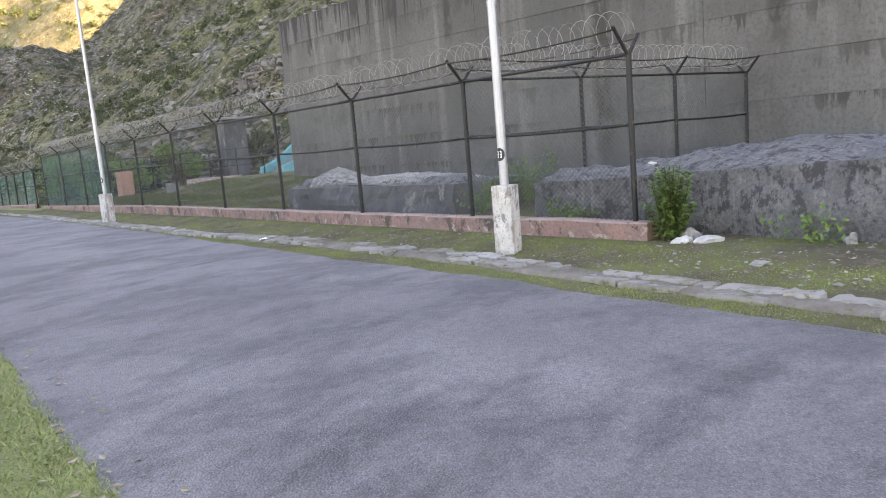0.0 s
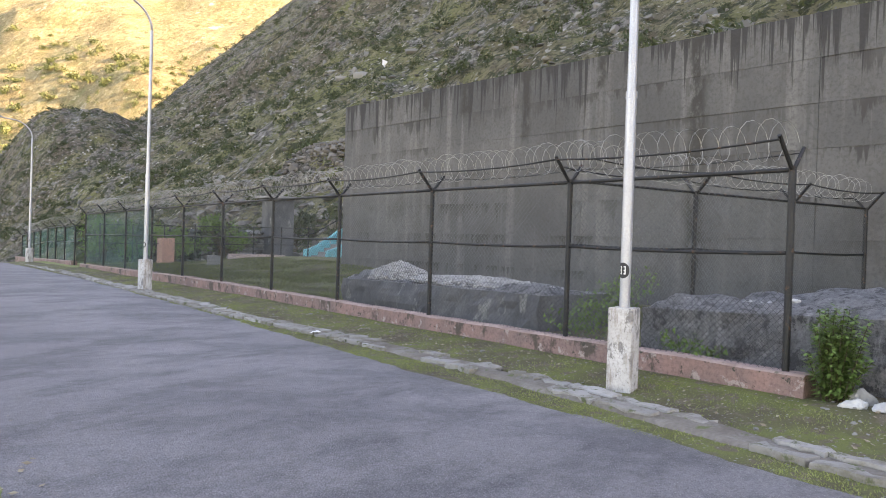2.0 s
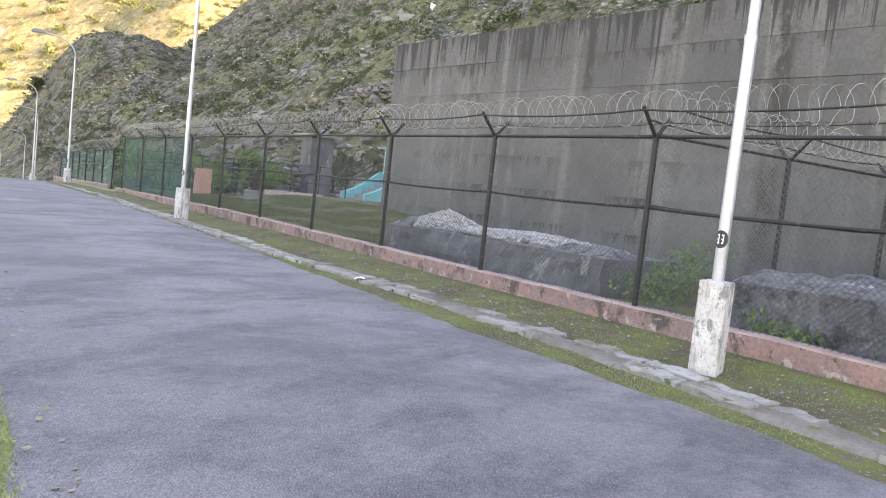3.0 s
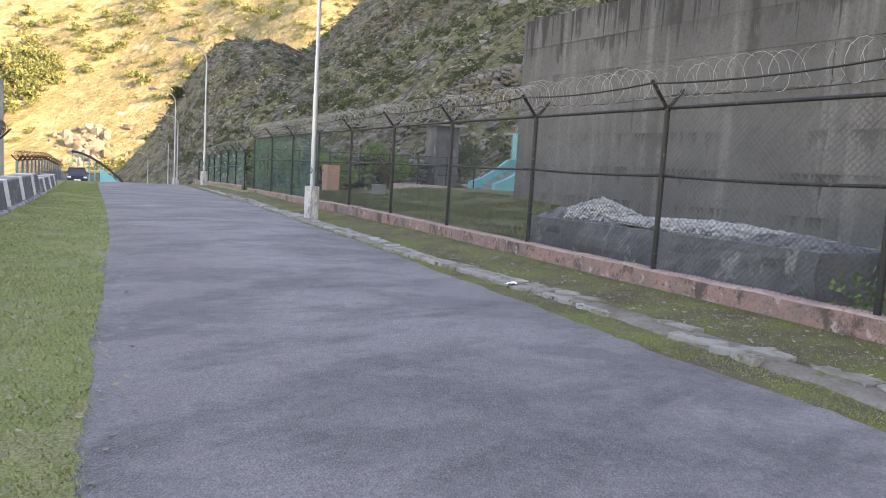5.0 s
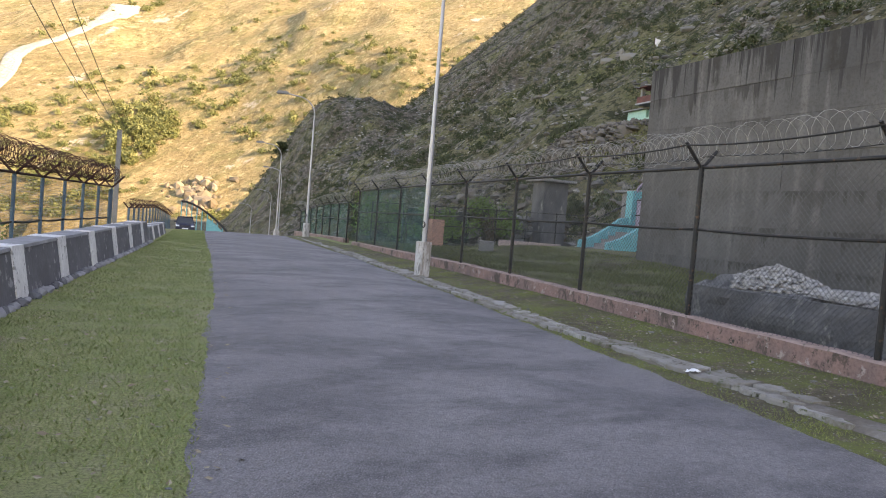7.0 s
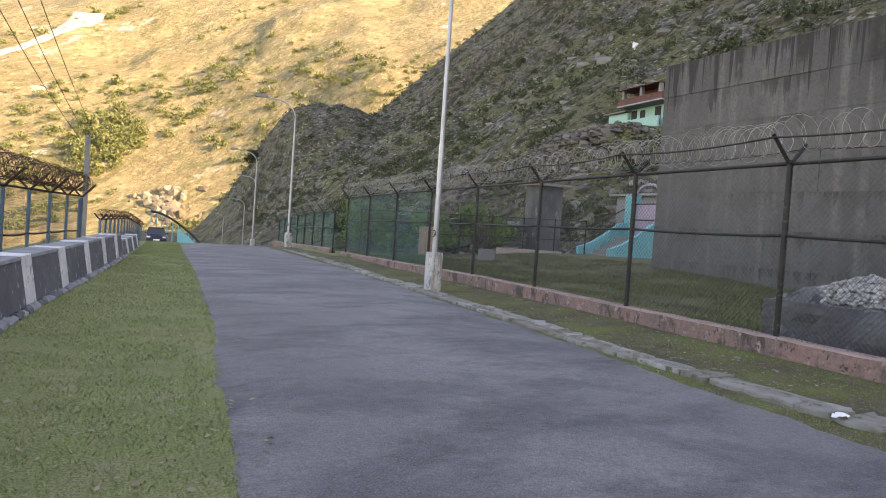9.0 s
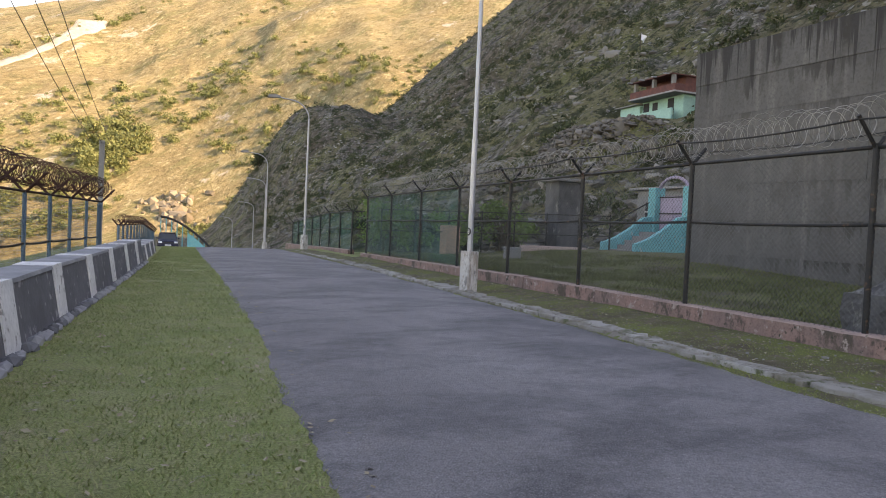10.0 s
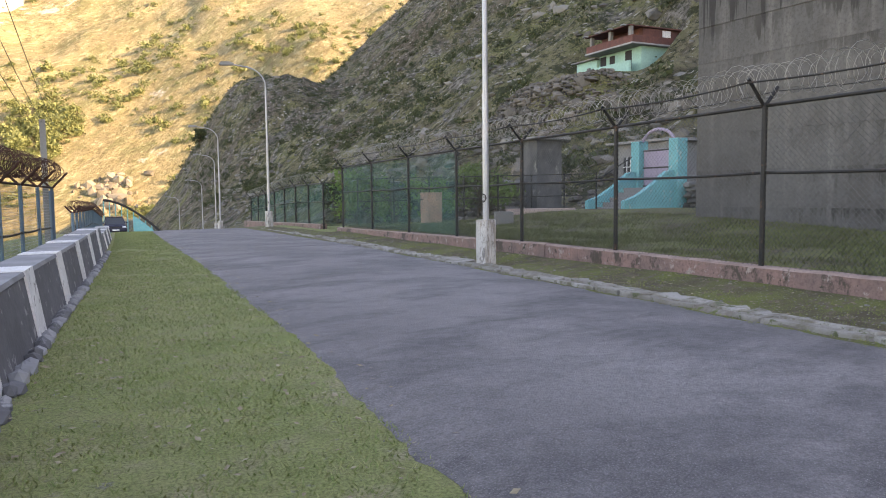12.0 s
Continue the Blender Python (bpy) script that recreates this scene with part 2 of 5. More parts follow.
def make_net(name, colour, cover):
    m = material(name, colour, 0.8)
    n = Nodes(m)
    col = n.mix(n.ramp(n.noise(0.8, 4), 0.35, 0.65), colour, tuple(v * 0.6 for v in colour))
    n.colour(col)
    clear = n.t.nodes.new("ShaderNodeBsdfTransparent")
    both = n.t.nodes.new("ShaderNodeMixShader")
    thick = n.maths("ADD", n.maths("MULTIPLY", n.ramp(n.noise(1.4, 5), 0.3, 0.7), 0.25), cover - 0.12)
    n.t.links.new(thick, both.inputs[0])
    n.t.links.new(clear.outputs[0], both.inputs[1])
    n.t.links.new(n.bsdf.outputs[0], both.inputs[2])
    n.t.links.new(both.outputs[0], n.t.nodes["Material Output"].inputs[0])
    return m


def make_leaf(name, a, b, island=True):
    m = material(name, a, 0.7)
    n = Nodes(m)
    r = n.island() if island else n.chance()
    col = n.mix(r, a, b)
    col = n.mix(n.ramp(n.noise(1.5, 4), 0.35, 0.65), col, n.mix(0.5, col, tuple(v * 0.55 for v in a)))
    n.colour(col)
    return m


ASPHALT, TURF, VERGE, HILL, FAR = make_asphalt(), make_ground(), make_verge(), make_hill(), make_far_hill()
WALL_CONC, ROUGH_CONC, DARK_FACE = make_concrete_wall(), make_rough_concrete(), make_dark_face()
def make_slab():
    m = material("gutter_concrete", (0.3, 0.28, 0.25), 0.9)
    n = Nodes(m)
    col = n.mix(n.chance(), (0.36, 0.34, 0.31), (0.22, 0.2, 0.175))
    col = n.mix(n.ramp(n.noise(3.0, 7, None, 0.7), 0.45, 0.62), col, (0.17, 0.15, 0.115))
    col = n.mix(n.ramp(n.noise(7.0, 6, None, 0.7), 0.56, 0.64), col, (0.09, 0.1, 0.05))
    n.colour(col).bump(n.noise(25, 6, None, 0.7), 0.7, 0.02)
    return m


SLAB = make_slab()
BED = speckled("muddy_channel_concrete", (0.15, 0.122, 0.095), (0.235, 0.21, 0.18), 2.2, 0.92, 0, 26, 0.8, 0.02, (0.1, 0.115, 0.04))
def make_pink():
    """Faded red plaster: pale rubbed top edge, green-black damp blots, chips to bare grey."""
    m = material("faded_red_painted_plaster", (0.3, 0.16, 0.125), 0.9)
    n = Nodes(m)
    col = n.mix(n.ramp(n.noise(1.3, 6, None, 0.65), 0.36, 0.64), (0.285, 0.168, 0.143), (0.19, 0.13, 0.115))
    col = n.mix(n.ramp(n.noise(2.4, 7, n.scaled(1, 1, 0.6), 0.72), 0.53, 0.6), col, (0.085, 0.066, 0.052))
    col = n.mix(n.ramp(n.noise(5.5, 7, None, 0.7), 0.57, 0.62), col, (0.34, 0.27, 0.24))
    col = n.mix(n.ramp(n.noise(9.0, 6, None, 0.7), 0.6, 0.65), col, (0.05, 0.05, 0.035))
    f = n.noise(24, 6, None, 0.7)
    col = n.mix(n.ramp(f, 0.3, 0.55), n.mix(0.5, col, (0.06, 0.045, 0.04)), col)
    n.colour(col).bump(n.noise(11.0, 8, None, 0.7), 0.7, 0.025)
    return m


PINK = make_pink()
WORN_TOP = speckled("rubbed_pale_plaster_top", (0.38, 0.27, 0.235), (0.24, 0.16, 0.135), 3.0, 0.9, 0, 16, 0.6, 0.015, (0.13, 0.11, 0.085))
POST = speckled("blackened_paint_on_steel", (0.018, 0.019, 0.02), (0.03, 0.029, 0.027), 4, 0.55, 0.2, 30, 0.3, 0.003, (0.085, 0.05, 0.035))
WIRE = speckled("dull_galvanised_wire", (0.2, 0.2, 0.2), (0.28, 0.28, 0.27), 3, 0.6, 0.4, 30, 0.1, 0.001)
LINK = speckled("dark_chain_link_wire", (0.12, 0.125, 0.12), (0.075, 0.08, 0.078), 2, 0.6, 0.3, 30, 0.1, 0.001)
RAZOR = speckled("pale_razor_wire", (0.36, 0.35, 0.32), (0.24, 0.23, 0.2), 2, 0.5, 0.5, 30, 0.1, 0.001)
RUST = speckled("rusted_wire", (0.075, 0.034, 0.026), (0.045, 0.026, 0.022), 2, 0.85, 0.1, 30, 0.3, 0.002)
STEEL = speckled("galvanised_pole_steel", (0.42, 0.425, 0.44), (0.35, 0.355, 0.37), 2, 0.4, 0.4, 60, 0.08, 0.002)
def make_plinth_wash():
    """Flaking lime wash over grey cement, with rusty and sooty runs."""
    m = material("flaking_lime_wash", (0.5, 0.48, 0.45), 0.9)
    n = Nodes(m)
    col = n.mix(n.ramp(n.noise(3.0, 6), 0.36, 0.62), (0.54, 0.52, 0.49), (0.4, 0.375, 0.345))
    col = n.mix(n.maths("MULTIPLY", n.ramp(n.noise(1.0, 6, n.scaled(11, 11, 2.2), 0.7), 0.5, 0.6), 0.75), col, (0.25, 0.205, 0.17))
    col = n.mix(n.ramp(n.noise(6.5, 7, n.scaled(1, 1, 0.55), 0.72), 0.56, 0.6), col, (0.2, 0.19, 0.18))
    f = n.noise(30, 6, None, 0.72)
    col = n.mix(n.ramp(f, 0.34, 0.5), n.mix(0.5, col, (0.14, 0.12, 0.1)), col)
    n.colour(col).bump(n.noise(9, 8, None, 0.7), 0.7, 0.03)
    return m


BASE = make_plinth_wash()
BLACK = speckled("black_paint", (0.02, 0.02, 0.022), (0.03, 0.03, 0.03), 5, 0.5)
WHITE = speckled("worn_white_paint", (0.8, 0.79, 0.77), (0.66, 0.65, 0.63), 3, 0.85, 0, 20, 0.4, 0.01, (0.33, 0.32, 0.3))
PARAPET = speckled("sooty_cement_render", (0.17, 0.17, 0.18), (0.12, 0.12, 0.125), 1.8, 0.9, 0, 16, 0.5, 0.015, (0.3, 0.3, 0.3))
CAP = speckled("pale_cement_coping", (0.33, 0.33, 0.335), (0.22, 0.22, 0.225), 2.0, 0.9, 0, 18, 0.4, 0.01)
STONE = speckled("pale_stone", (0.27, 0.26, 0.24), (0.15, 0.145, 0.13), 1.5, 0.9, 0, 12, 0.5, 0.03)
TEAL = speckled("turquoise_paint", (0.12, 0.42, 0.44), (0.1, 0.36, 0.38), 2, 0.8, 0, 15, 0.3, 0.01, (0.3, 0.42, 0.4))
MINT = speckled("mint_wall_paint", (0.3, 0.52, 0.45), (0.25, 0.45, 0.4), 0.8, 0.85, 0, 6, 0.3, 0.02)
BRICK = speckled("brick_red_wall", (0.17, 0.07, 0.058), (0.1, 0.05, 0.045), 1.5, 0.9, 0, 8, 0.5, 0.03)
DARK = material("dark_opening", (0.012, 0.013, 0.015), 0.6)
PEACH = speckled("peach_plaster", (0.48, 0.27, 0.2), (0.4, 0.24, 0.19), 1.5, 0.9)
GREYW = speckled("grey_cement_wall", (0.2, 0.2, 0.19), (0.26, 0.25, 0.24), 0.9, 0.9)
NET_GREEN = make_net("green_shade_net", (0.06, 0.26, 0.22), 0.27)
NET_DARK = make_net("dark_green_shade_net", (0.02, 0.085, 0.065), 0.62)
GRASS = make_leaf("grass_blades", (0.17, 0.24, 0.07), (0.36, 0.35, 0.16))
DRYGRASS = make_leaf("tall_mixed_grass", (0.07, 0.1, 0.028), (0.16, 0.15, 0.066))
LEAF = make_leaf("bush_leaves", (0.085, 0.16, 0.035), (0.14, 0.22, 0.06))
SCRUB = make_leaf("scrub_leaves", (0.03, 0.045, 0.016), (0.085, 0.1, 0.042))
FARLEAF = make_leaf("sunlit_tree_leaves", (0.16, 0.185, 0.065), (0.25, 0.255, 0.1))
BARK = speckled("bark", (0.1, 0.075, 0.05), (0.07, 0.055, 0.04), 4, 0.9)
PAPER = material("litter_paper", (0.75, 0.75, 0.74), 0.7)


# ---- mesh helpers ----
class Shape:
    """Vertices and faces gathered from simple solids."""

    def __init__(self):
        self.v, self.f = [], []

    def add(self, verts, faces):
        k = len(self.v)
        self.v += [tuple(p) for p in verts]
        self.f += [tuple(i + k for i in f) for f in faces]
        return self

    def box(self, lo, hi, bevel=0.0):
        (a, b, c), (d, e, f) = lo, hi
        if bevel <= 0:
            vs = [(x, y, z) for z in (c, f) for y in (b, e) for x in (a, d)]
            return self.add(vs, [(0, 2, 3, 1), (4, 5, 7, 6), (0, 1, 5, 4), (2, 6, 7, 3), (0, 4, 6, 2), (1, 3, 7, 5)])
        bm = bmesh.new()
        bmesh.ops.create_cube(bm, size=1.0)
        for w in bm.verts:
            w.co = Vector(((a + d) / 2 + w.co.x * (d - a), (b + e) / 2 + w.co.y * (e - b), (c + f) / 2 + w.co.z * (f - c)))
        bmesh.ops.bevel(bm, geom=bm.edges[:], offset=bevel, segments=2, affect="EDGES", profile=0.6)
        bm.verts.index_update()
        self.add([w.co[:] for w in bm.verts], [[w.index for w in q.verts] for q in bm.faces])
        bm.free()
        return self

    def prism(self, outline, axis, lo, hi):
        """An outline of 2D points pushed along an axis."""
        n = len(outline)
        put = {0: lambda p, h: (h, p[0], p[1]), 1: lambda p, h: (p[0], h, p[1]), 2: lambda p, h: (p[0], p[1], h)}[axis]
        vs = [put(p, lo) for p in outline] + [put(p, hi) for p in outline]
        return self.add(vs, [tuple(range(n)), tuple(range(2 * n - 1, n - 1, -1))] + [(i, (i + 1) % n, n + (i + 1) % n, n + i) for i in range(n)])

    def tube(self, path, r, n=8, caps=True, r_end=None):
        path = [Vector(p) for p in path]
        m, vs, fs = len(path), [], []
        side = None
        for i, p in enumerate(path):
            d = (path[min(i + 1, m - 1)] - path[max(i - 1, 0)]).normalized()
            if side is None:
                side = d.orthogonal().normalized()
            side = (side - d * side.dot(d)).normalized()
            up = d.cross(side)
            rr = r if r_end is None else r + (r_end - r) * i / (m - 1)
            vs += [p + (side * math.cos(a) + up * math.sin(a)) * rr for a in (2 * math.pi * k / n for k in range(n))]
        for i in range(m - 1):
            fs += [(i * n + k, i * n + (k + 1) % n, (i + 1) * n + (k + 1) % n, (i + 1) * n + k) for k in range(n)]
        if caps:
            fs += [tuple(range(n - 1, -1, -1)), tuple((m - 1) * n + k for k in range(n))]
        return self.add(vs, fs)

    def rock(self, centre, size, rng):
        """An irregular stone of 20 faces."""
        bm_v = ICO_V * (1 + rng.uniform(-0.38, 0.38, (12, 1)))
        a = rng.uniform(0, 6.28)
        c, s = math.cos(a), math.sin(a)
        p = bm_v * np.array(size)
        p = np.stack([p[:, 0] * c - p[:, 1] * s, p[:, 0] * s + p[:, 1] * c, p[:, 2]], 1) + np.array(centre)
        return self.add(p.tolist(), ICO_F)

    def mesh(self, name, smooth=False):
        me = bpy.data.meshes.new(name)
        me.from_pydata(self.v, [], self.f)
        if smooth:
            me.polygons.foreach_set("use_smooth", [True] * len(me.polygons))
        me.update()
        return me


G = (1 + 5 ** 0.5) / 2
ICO_V = np.array([(-1, G, 0), (1, G, 0), (-1, -G, 0), (1, -G, 0), (0, -1, G), (0, 1, G), (0, -1, -G), (0, 1, -G), (G, 0, -1), (G, 0, 1), (-G, 0, -1), (-G, 0, 1)]) / 1.9
ICO_F = [(0, 11, 5), (0, 5, 1), (0, 1, 7), (0, 7, 10), (0, 10, 11), (1, 5, 9), (5, 11, 4), (11, 10, 2), (10, 7, 6), (7, 1, 8),
         (3, 9, 4), (3, 4, 2), (3, 2, 6), (3, 6, 8), (3, 8, 9), (4, 9, 5), (2, 4, 11), (6, 2, 10), (8, 6, 7), (9, 8, 1)]


def part(name, shape, mat, parent=None, label="", smooth=False):
    me = shape if isinstance(shape, bpy.types.Mesh) else shape.mesh(name, smooth)
    if not me.materials:
        me.materials.append(mat)
    ob = new(name, me)
    ob.parent = parent
    return tagged(ob, label)


def thing(name, place, label, category, group="", rz=0.0):
    ob = new(name)
    ob.matrix_basis = pose(*place, 0, 0, rz)
    ob.empty_display_size = 0.2
    return tagged(ob, label, category, group)


def solid(name, shape, mat, label, category, group="", kind="", smooth=False):
    ob = part(name, shape, mat, None, "", smooth)
    return tagged(ob, label, category, group, kind)


def triangles(name, tri, mat):
    """A mesh of loose triangles from an array (n, 3, 3)."""
    n = len(tri)
    me = bpy.data.meshes.new(name)
    me.vertices.add(3 * n)
    me.vertices.foreach_set("co", tri.astype(np.float32).ravel())
    me.loops.add(3 * n)
    me.loops.foreach_set("vertex_index", np.arange(3 * n, dtype=np.int32))
    me.polygons.add(n)
    me.polygons.foreach_set("loop_start", np.arange(0, 3 * n, 3, dtype=np.int32))
    me.update(calc_edges=True)
    me.materials.append(mat)
    return new(name, me)


# ---- the lie of the land ----
def hashed(ix, iy, k):
    h = np.sin(ix * 127.1 + iy * 311.7 + k * 74.7) * 43758.5453
    return h - np.floor(h)


def wave(x, y, k=0):
    ix, iy = np.floor(x), np.floor(y)
    fx, fy = x - ix, y - iy
    fx, fy = fx * fx * (3 - 2 * fx), fy * fy * (3 - 2 * fy)
    a, b, c, d = hashed(ix, iy, k), hashed(ix + 1, iy, k), hashed(ix, iy + 1, k), hashed(ix + 1, iy + 1, k)
    return (a + (b - a) * fx) * (1 - fy) + (c + (d - c) * fx) * fy - 0.5


def fractal(x, y, octaves=5, k=0, gain=0.5):
    total, amp = 0, 1.0
    for o in range(octaves):
        total = total + amp * wave(x * 2 ** o + 17.3 * o, y * 2 ** o - 9.1 * o, k + o)
        amp *= gain
    return total


def step(v, a, b):
    t = np.clip((v - a) / (b - a), 0, 1)
    return t * t * (3 - 2 * t)


def grade(y):
    """Height of the road along the way."""
    return np.interp(y, [-400, 18, 30, 46, 66, 88, 109, 131, 200, 3000], [0, 0, -0.08, -0.24, -1.2, -2.1, -4.2, -6.3, -10, -14])


def road_left(y):
    return np.interp(y, [-60, 4, 9, 14, 18, 25, 31, 36, 67, 88, 131, 200], [0.6, 0.9, 1.18, 1.5, 1.75, 2.03, 2.2, 2.32, 3.4, 5.0, 6.5, 6.5])


def road_right(y):
    return np.interp(y, [-60, 2, 7, 11, 17, 22, 29, 45, 67, 88, 131, 200], [4.9, 5.32, 5.62, 5.72, 5.98, 6.22, 6.6, 7.0, 8.2, 10.5, 12.5, 12.5])


def parapet_x(y):
    return np.interp(y, [-60, 16, 19, 22, 25, 31, 38, 60, 90], [-2.9, -0.62, -0.42, -0.2, 0.0, 0.4, 0.75, 1.6, 2.6])


def mountain_foot(x):
    """Where the sunlit mountain begins: its foot swings nearer behind the shaded slope."""
    return 430 - 0.25 * x - 0.42 * (np.sqrt((np.maximum(x, 30) - 30) ** 2 + 100) - 10)


def land(x, y):
    x, y = np.asarray(x, float), np.asarray(y, float)
    g = grade(y)
    z = g + 0.03 * fractal(x * 0.8, y * 0.8, 3, 5) * step(np.abs(x - 3.5), 2.6, 4.5)
    inside = step(x, 7.95, 8.3) * step(y, 5.4, 5.9) * (1 - step(y, 35.5, 37))
    outside = step(x, 8.2, 10.5) * (1 - step(y, 4.9, 5.9))
    z = z + np.maximum((0.1 + 0.16 * step(y, 15, 19)) * inside, 0.16 * outside) + 0.1 * step(x, 6.6, 7.8)
    z = z + 0.42 * step(x, 10.5, 16.0) * step(y, 18, 26) * (1 - step(y, 34, 37)) * (1 - step(x, 21, 23))
    drop = step(parapet_x(y) - x, 2.0, 40.0)
    z = z - 26 * drop + 3.0 * fractal(x * 0.04, y * 0.04, 5, 31) * drop
    z = z - 0.12 * np.exp(-((x - 2.0) / 2.2) ** 2 - ((y - 76) / 6) ** 2)
    foot = np.interp(y, [-300, 45, 110, 150, 220, 262, 330, 420], [22.5, 22.5, 16.5, 14, 9, 9, 30, 110])
    d = x - foot
    up = np.where(d > 0, np.sqrt(d * d + 9) - 3, 0)
    top = np.interp(y, [-300, 60, 160, 250, 400], [190, 190, 122, 104, 104])
    low = step(y, 140, 205)
    top = top * (1 - low) + np.clip(56 + 0.95 * (x - 80), 40, 130) * low
    h = 0.64 * up + 0.0026 * np.minimum(up, 130) ** 2 + np.clip(d, 0, 60) / 60 * 9.0 * fractal(x * 0.03, y * 0.045, 6, 11, 0.55) + np.clip(d, 0, 8) / 8 * 1.3 * fractal(x * 0.25, y * 0.25, 4, 3, 0.6)
    h = np.where(h > 0.8 * top, top * (0.8 + 0.2 * np.tanh((h / top - 0.8) / 0.2)), np.maximum(h, 0))
    h = h + 23 * np.exp(-((x - 42) / 17) ** 2 - ((y - 228) / 42) ** 2)
    h = h * (1 - 0.95 * step(y, 262, 315))
    z = z + h
    pad = step(x, 32, 38) * (1 - step(x, 47, 51)) * step(y, 56, 59) * (1 - step(y, 69, 73))
    z = z * (1 - pad) + 11.0 * pad
    f = y - mountain_foot(x)
    ridge = np.clip(285 + 0.55 * (x + 160), 140, 460)
    m = 0.7 * np.where(f > 0, np.sqrt(f * f + 900) - 30, 0) + np.clip(f, 0, 200) / 200 * (55 * fractal(x * 0.006, y * 0.006, 7, 21, 0.48))
    m = np.where(m > 0, ridge * np.tanh(np.maximum(m, 0) / ridge), 0)
    return np.maximum(z, np.where(f > 0, m - 16, -1e9))


def build_ground():
    xs = np.concatenate([np.arange(-1500, -320, 60), np.arange(-320, -60, 9), np.arange(-60, -6, 3), np.arange(-6, 9, 0.25), np.arange(9, 24, 0.75),
                         np.arange(24, 130, 1.3), np.arange(130, 420, 6), np.arange(420, 1501, 60)])
    ys = np.concatenate([np.arange(-300, -12, 12), np.arange(-12, 60, 0.8), np.arange(60, 260, 1.5), np.arange(260, 440, 5), np.arange(440, 1000, 8), np.arange(1000, 2501, 100)])
    X, Y = np.meshgrid(xs, ys)
    Z = land(X, Y)
    under = (X > road_left(Y) + 0.4) & (X < road_right(Y) - 0.4) & (Y < 150)
    Z = np.where(under, Z - 0.06, Z)
    nx, ny = len(xs), len(ys)
    idx = np.arange(nx * ny).reshape(ny, nx)
    quads = np.stack([idx[:-1, :-1], idx[:-1, 1:], idx[1:, 1:], idx[1:, :-1]], -1).reshape(-1, 4)
    me = bpy.data.meshes.new("ground")
    me.vertices.add(nx * ny)
    me.vertices.foreach_set("co", np.stack([X, Y, Z], -1).astype(np.float32).ravel())
    me.loops.add(quads.size)
    me.loops.foreach_set("vertex_index", quads.astype(np.int32).ravel())
    me.polygons.add(len(quads))
    me.polygons.foreach_set("loop_start", np.arange(0, quads.size, 4, dtype=np.int32))
    cx, cy = (X[:-1, :-1] + X[1:, 1:]).ravel() / 2, (Y[:-1, :-1] + Y[1:, 1:]).ravel() / 2
    kind = np.where(cx > 22, 2, np.where((cx > 5.2) & (cx < 8.0) | (cy < 5.8) & (cx > 5.2), 1, 0))
    kind = np.where((cx > 8.0) & (cx < 22) & (cy < 37), 1, kind)
    kind = np.where((cy > 60) & (cx < 40) & (kind != 1), 2, kind)
    kind = np.where((cx < -9), 2, kind)
    kind = np.where((cy - mountain_foot(cx) > -30) & (cy > 262), 3, kind)
    for m in (TURF, VERGE, HILL, FAR):
        me.materials.append(m)
    me.polygons.foreach_set("material_index", kind.astype(np.int32))
    me.polygons.foreach_set("use_smooth", np.ones(len(quads), bool))
    me.update(calc_edges=True)
    return tagged(new("ground", me), "grassy terrace, rocky scrub slope and dry mountain", "ground", kind="structure")


build_ground()


def build_road():
    rng = np.random.default_rng(3)
    ys = np.concatenate([np.arange(-40, 45, 0.12), np.arange(45, 140, 1.0)])
    s, n = Shape(), 9
    for y in ys:
        a = road_left(y) + 0.07 * fractal(y * 0.7, 0.5, 5, 2, 0.7) + rng.uniform(-0.02, 0.02)
        b = road_right(y) + 0.1 * fractal(y * 0.7, 4.5, 5, 8, 0.7) + rng.uniform(-0.02, 0.02)
        for k in range(n):
            u = k / (n - 1)
            edge = 0.0 if k in (0, n - 1) else 0.03
            s.v.append((a + (b - a) * u, y, float(grade(y)) + 0.002 + edge * 0.6 + 0.02 * math.sin(math.pi * u)))
    for i in range(len(ys) - 1):
        for k in range(n - 1):
            p = i * n + k
            s.f.append((p, p + 1, p + n + 1, p + n))
    solid("road", s, ASPHALT, "worn grey asphalt road with dark stains", "road", kind="structure", smooth=True)


build_road()


# ---- right side: gutter, fence wall, fences ----
def gutter_x(y):
    return np.interp(y, [-20, 4, 7, 11, 16, 23, 36, 50], [5.3, 5.95, 6.3, 6.42, 6.25, 6.55, 7.15, 7.6])


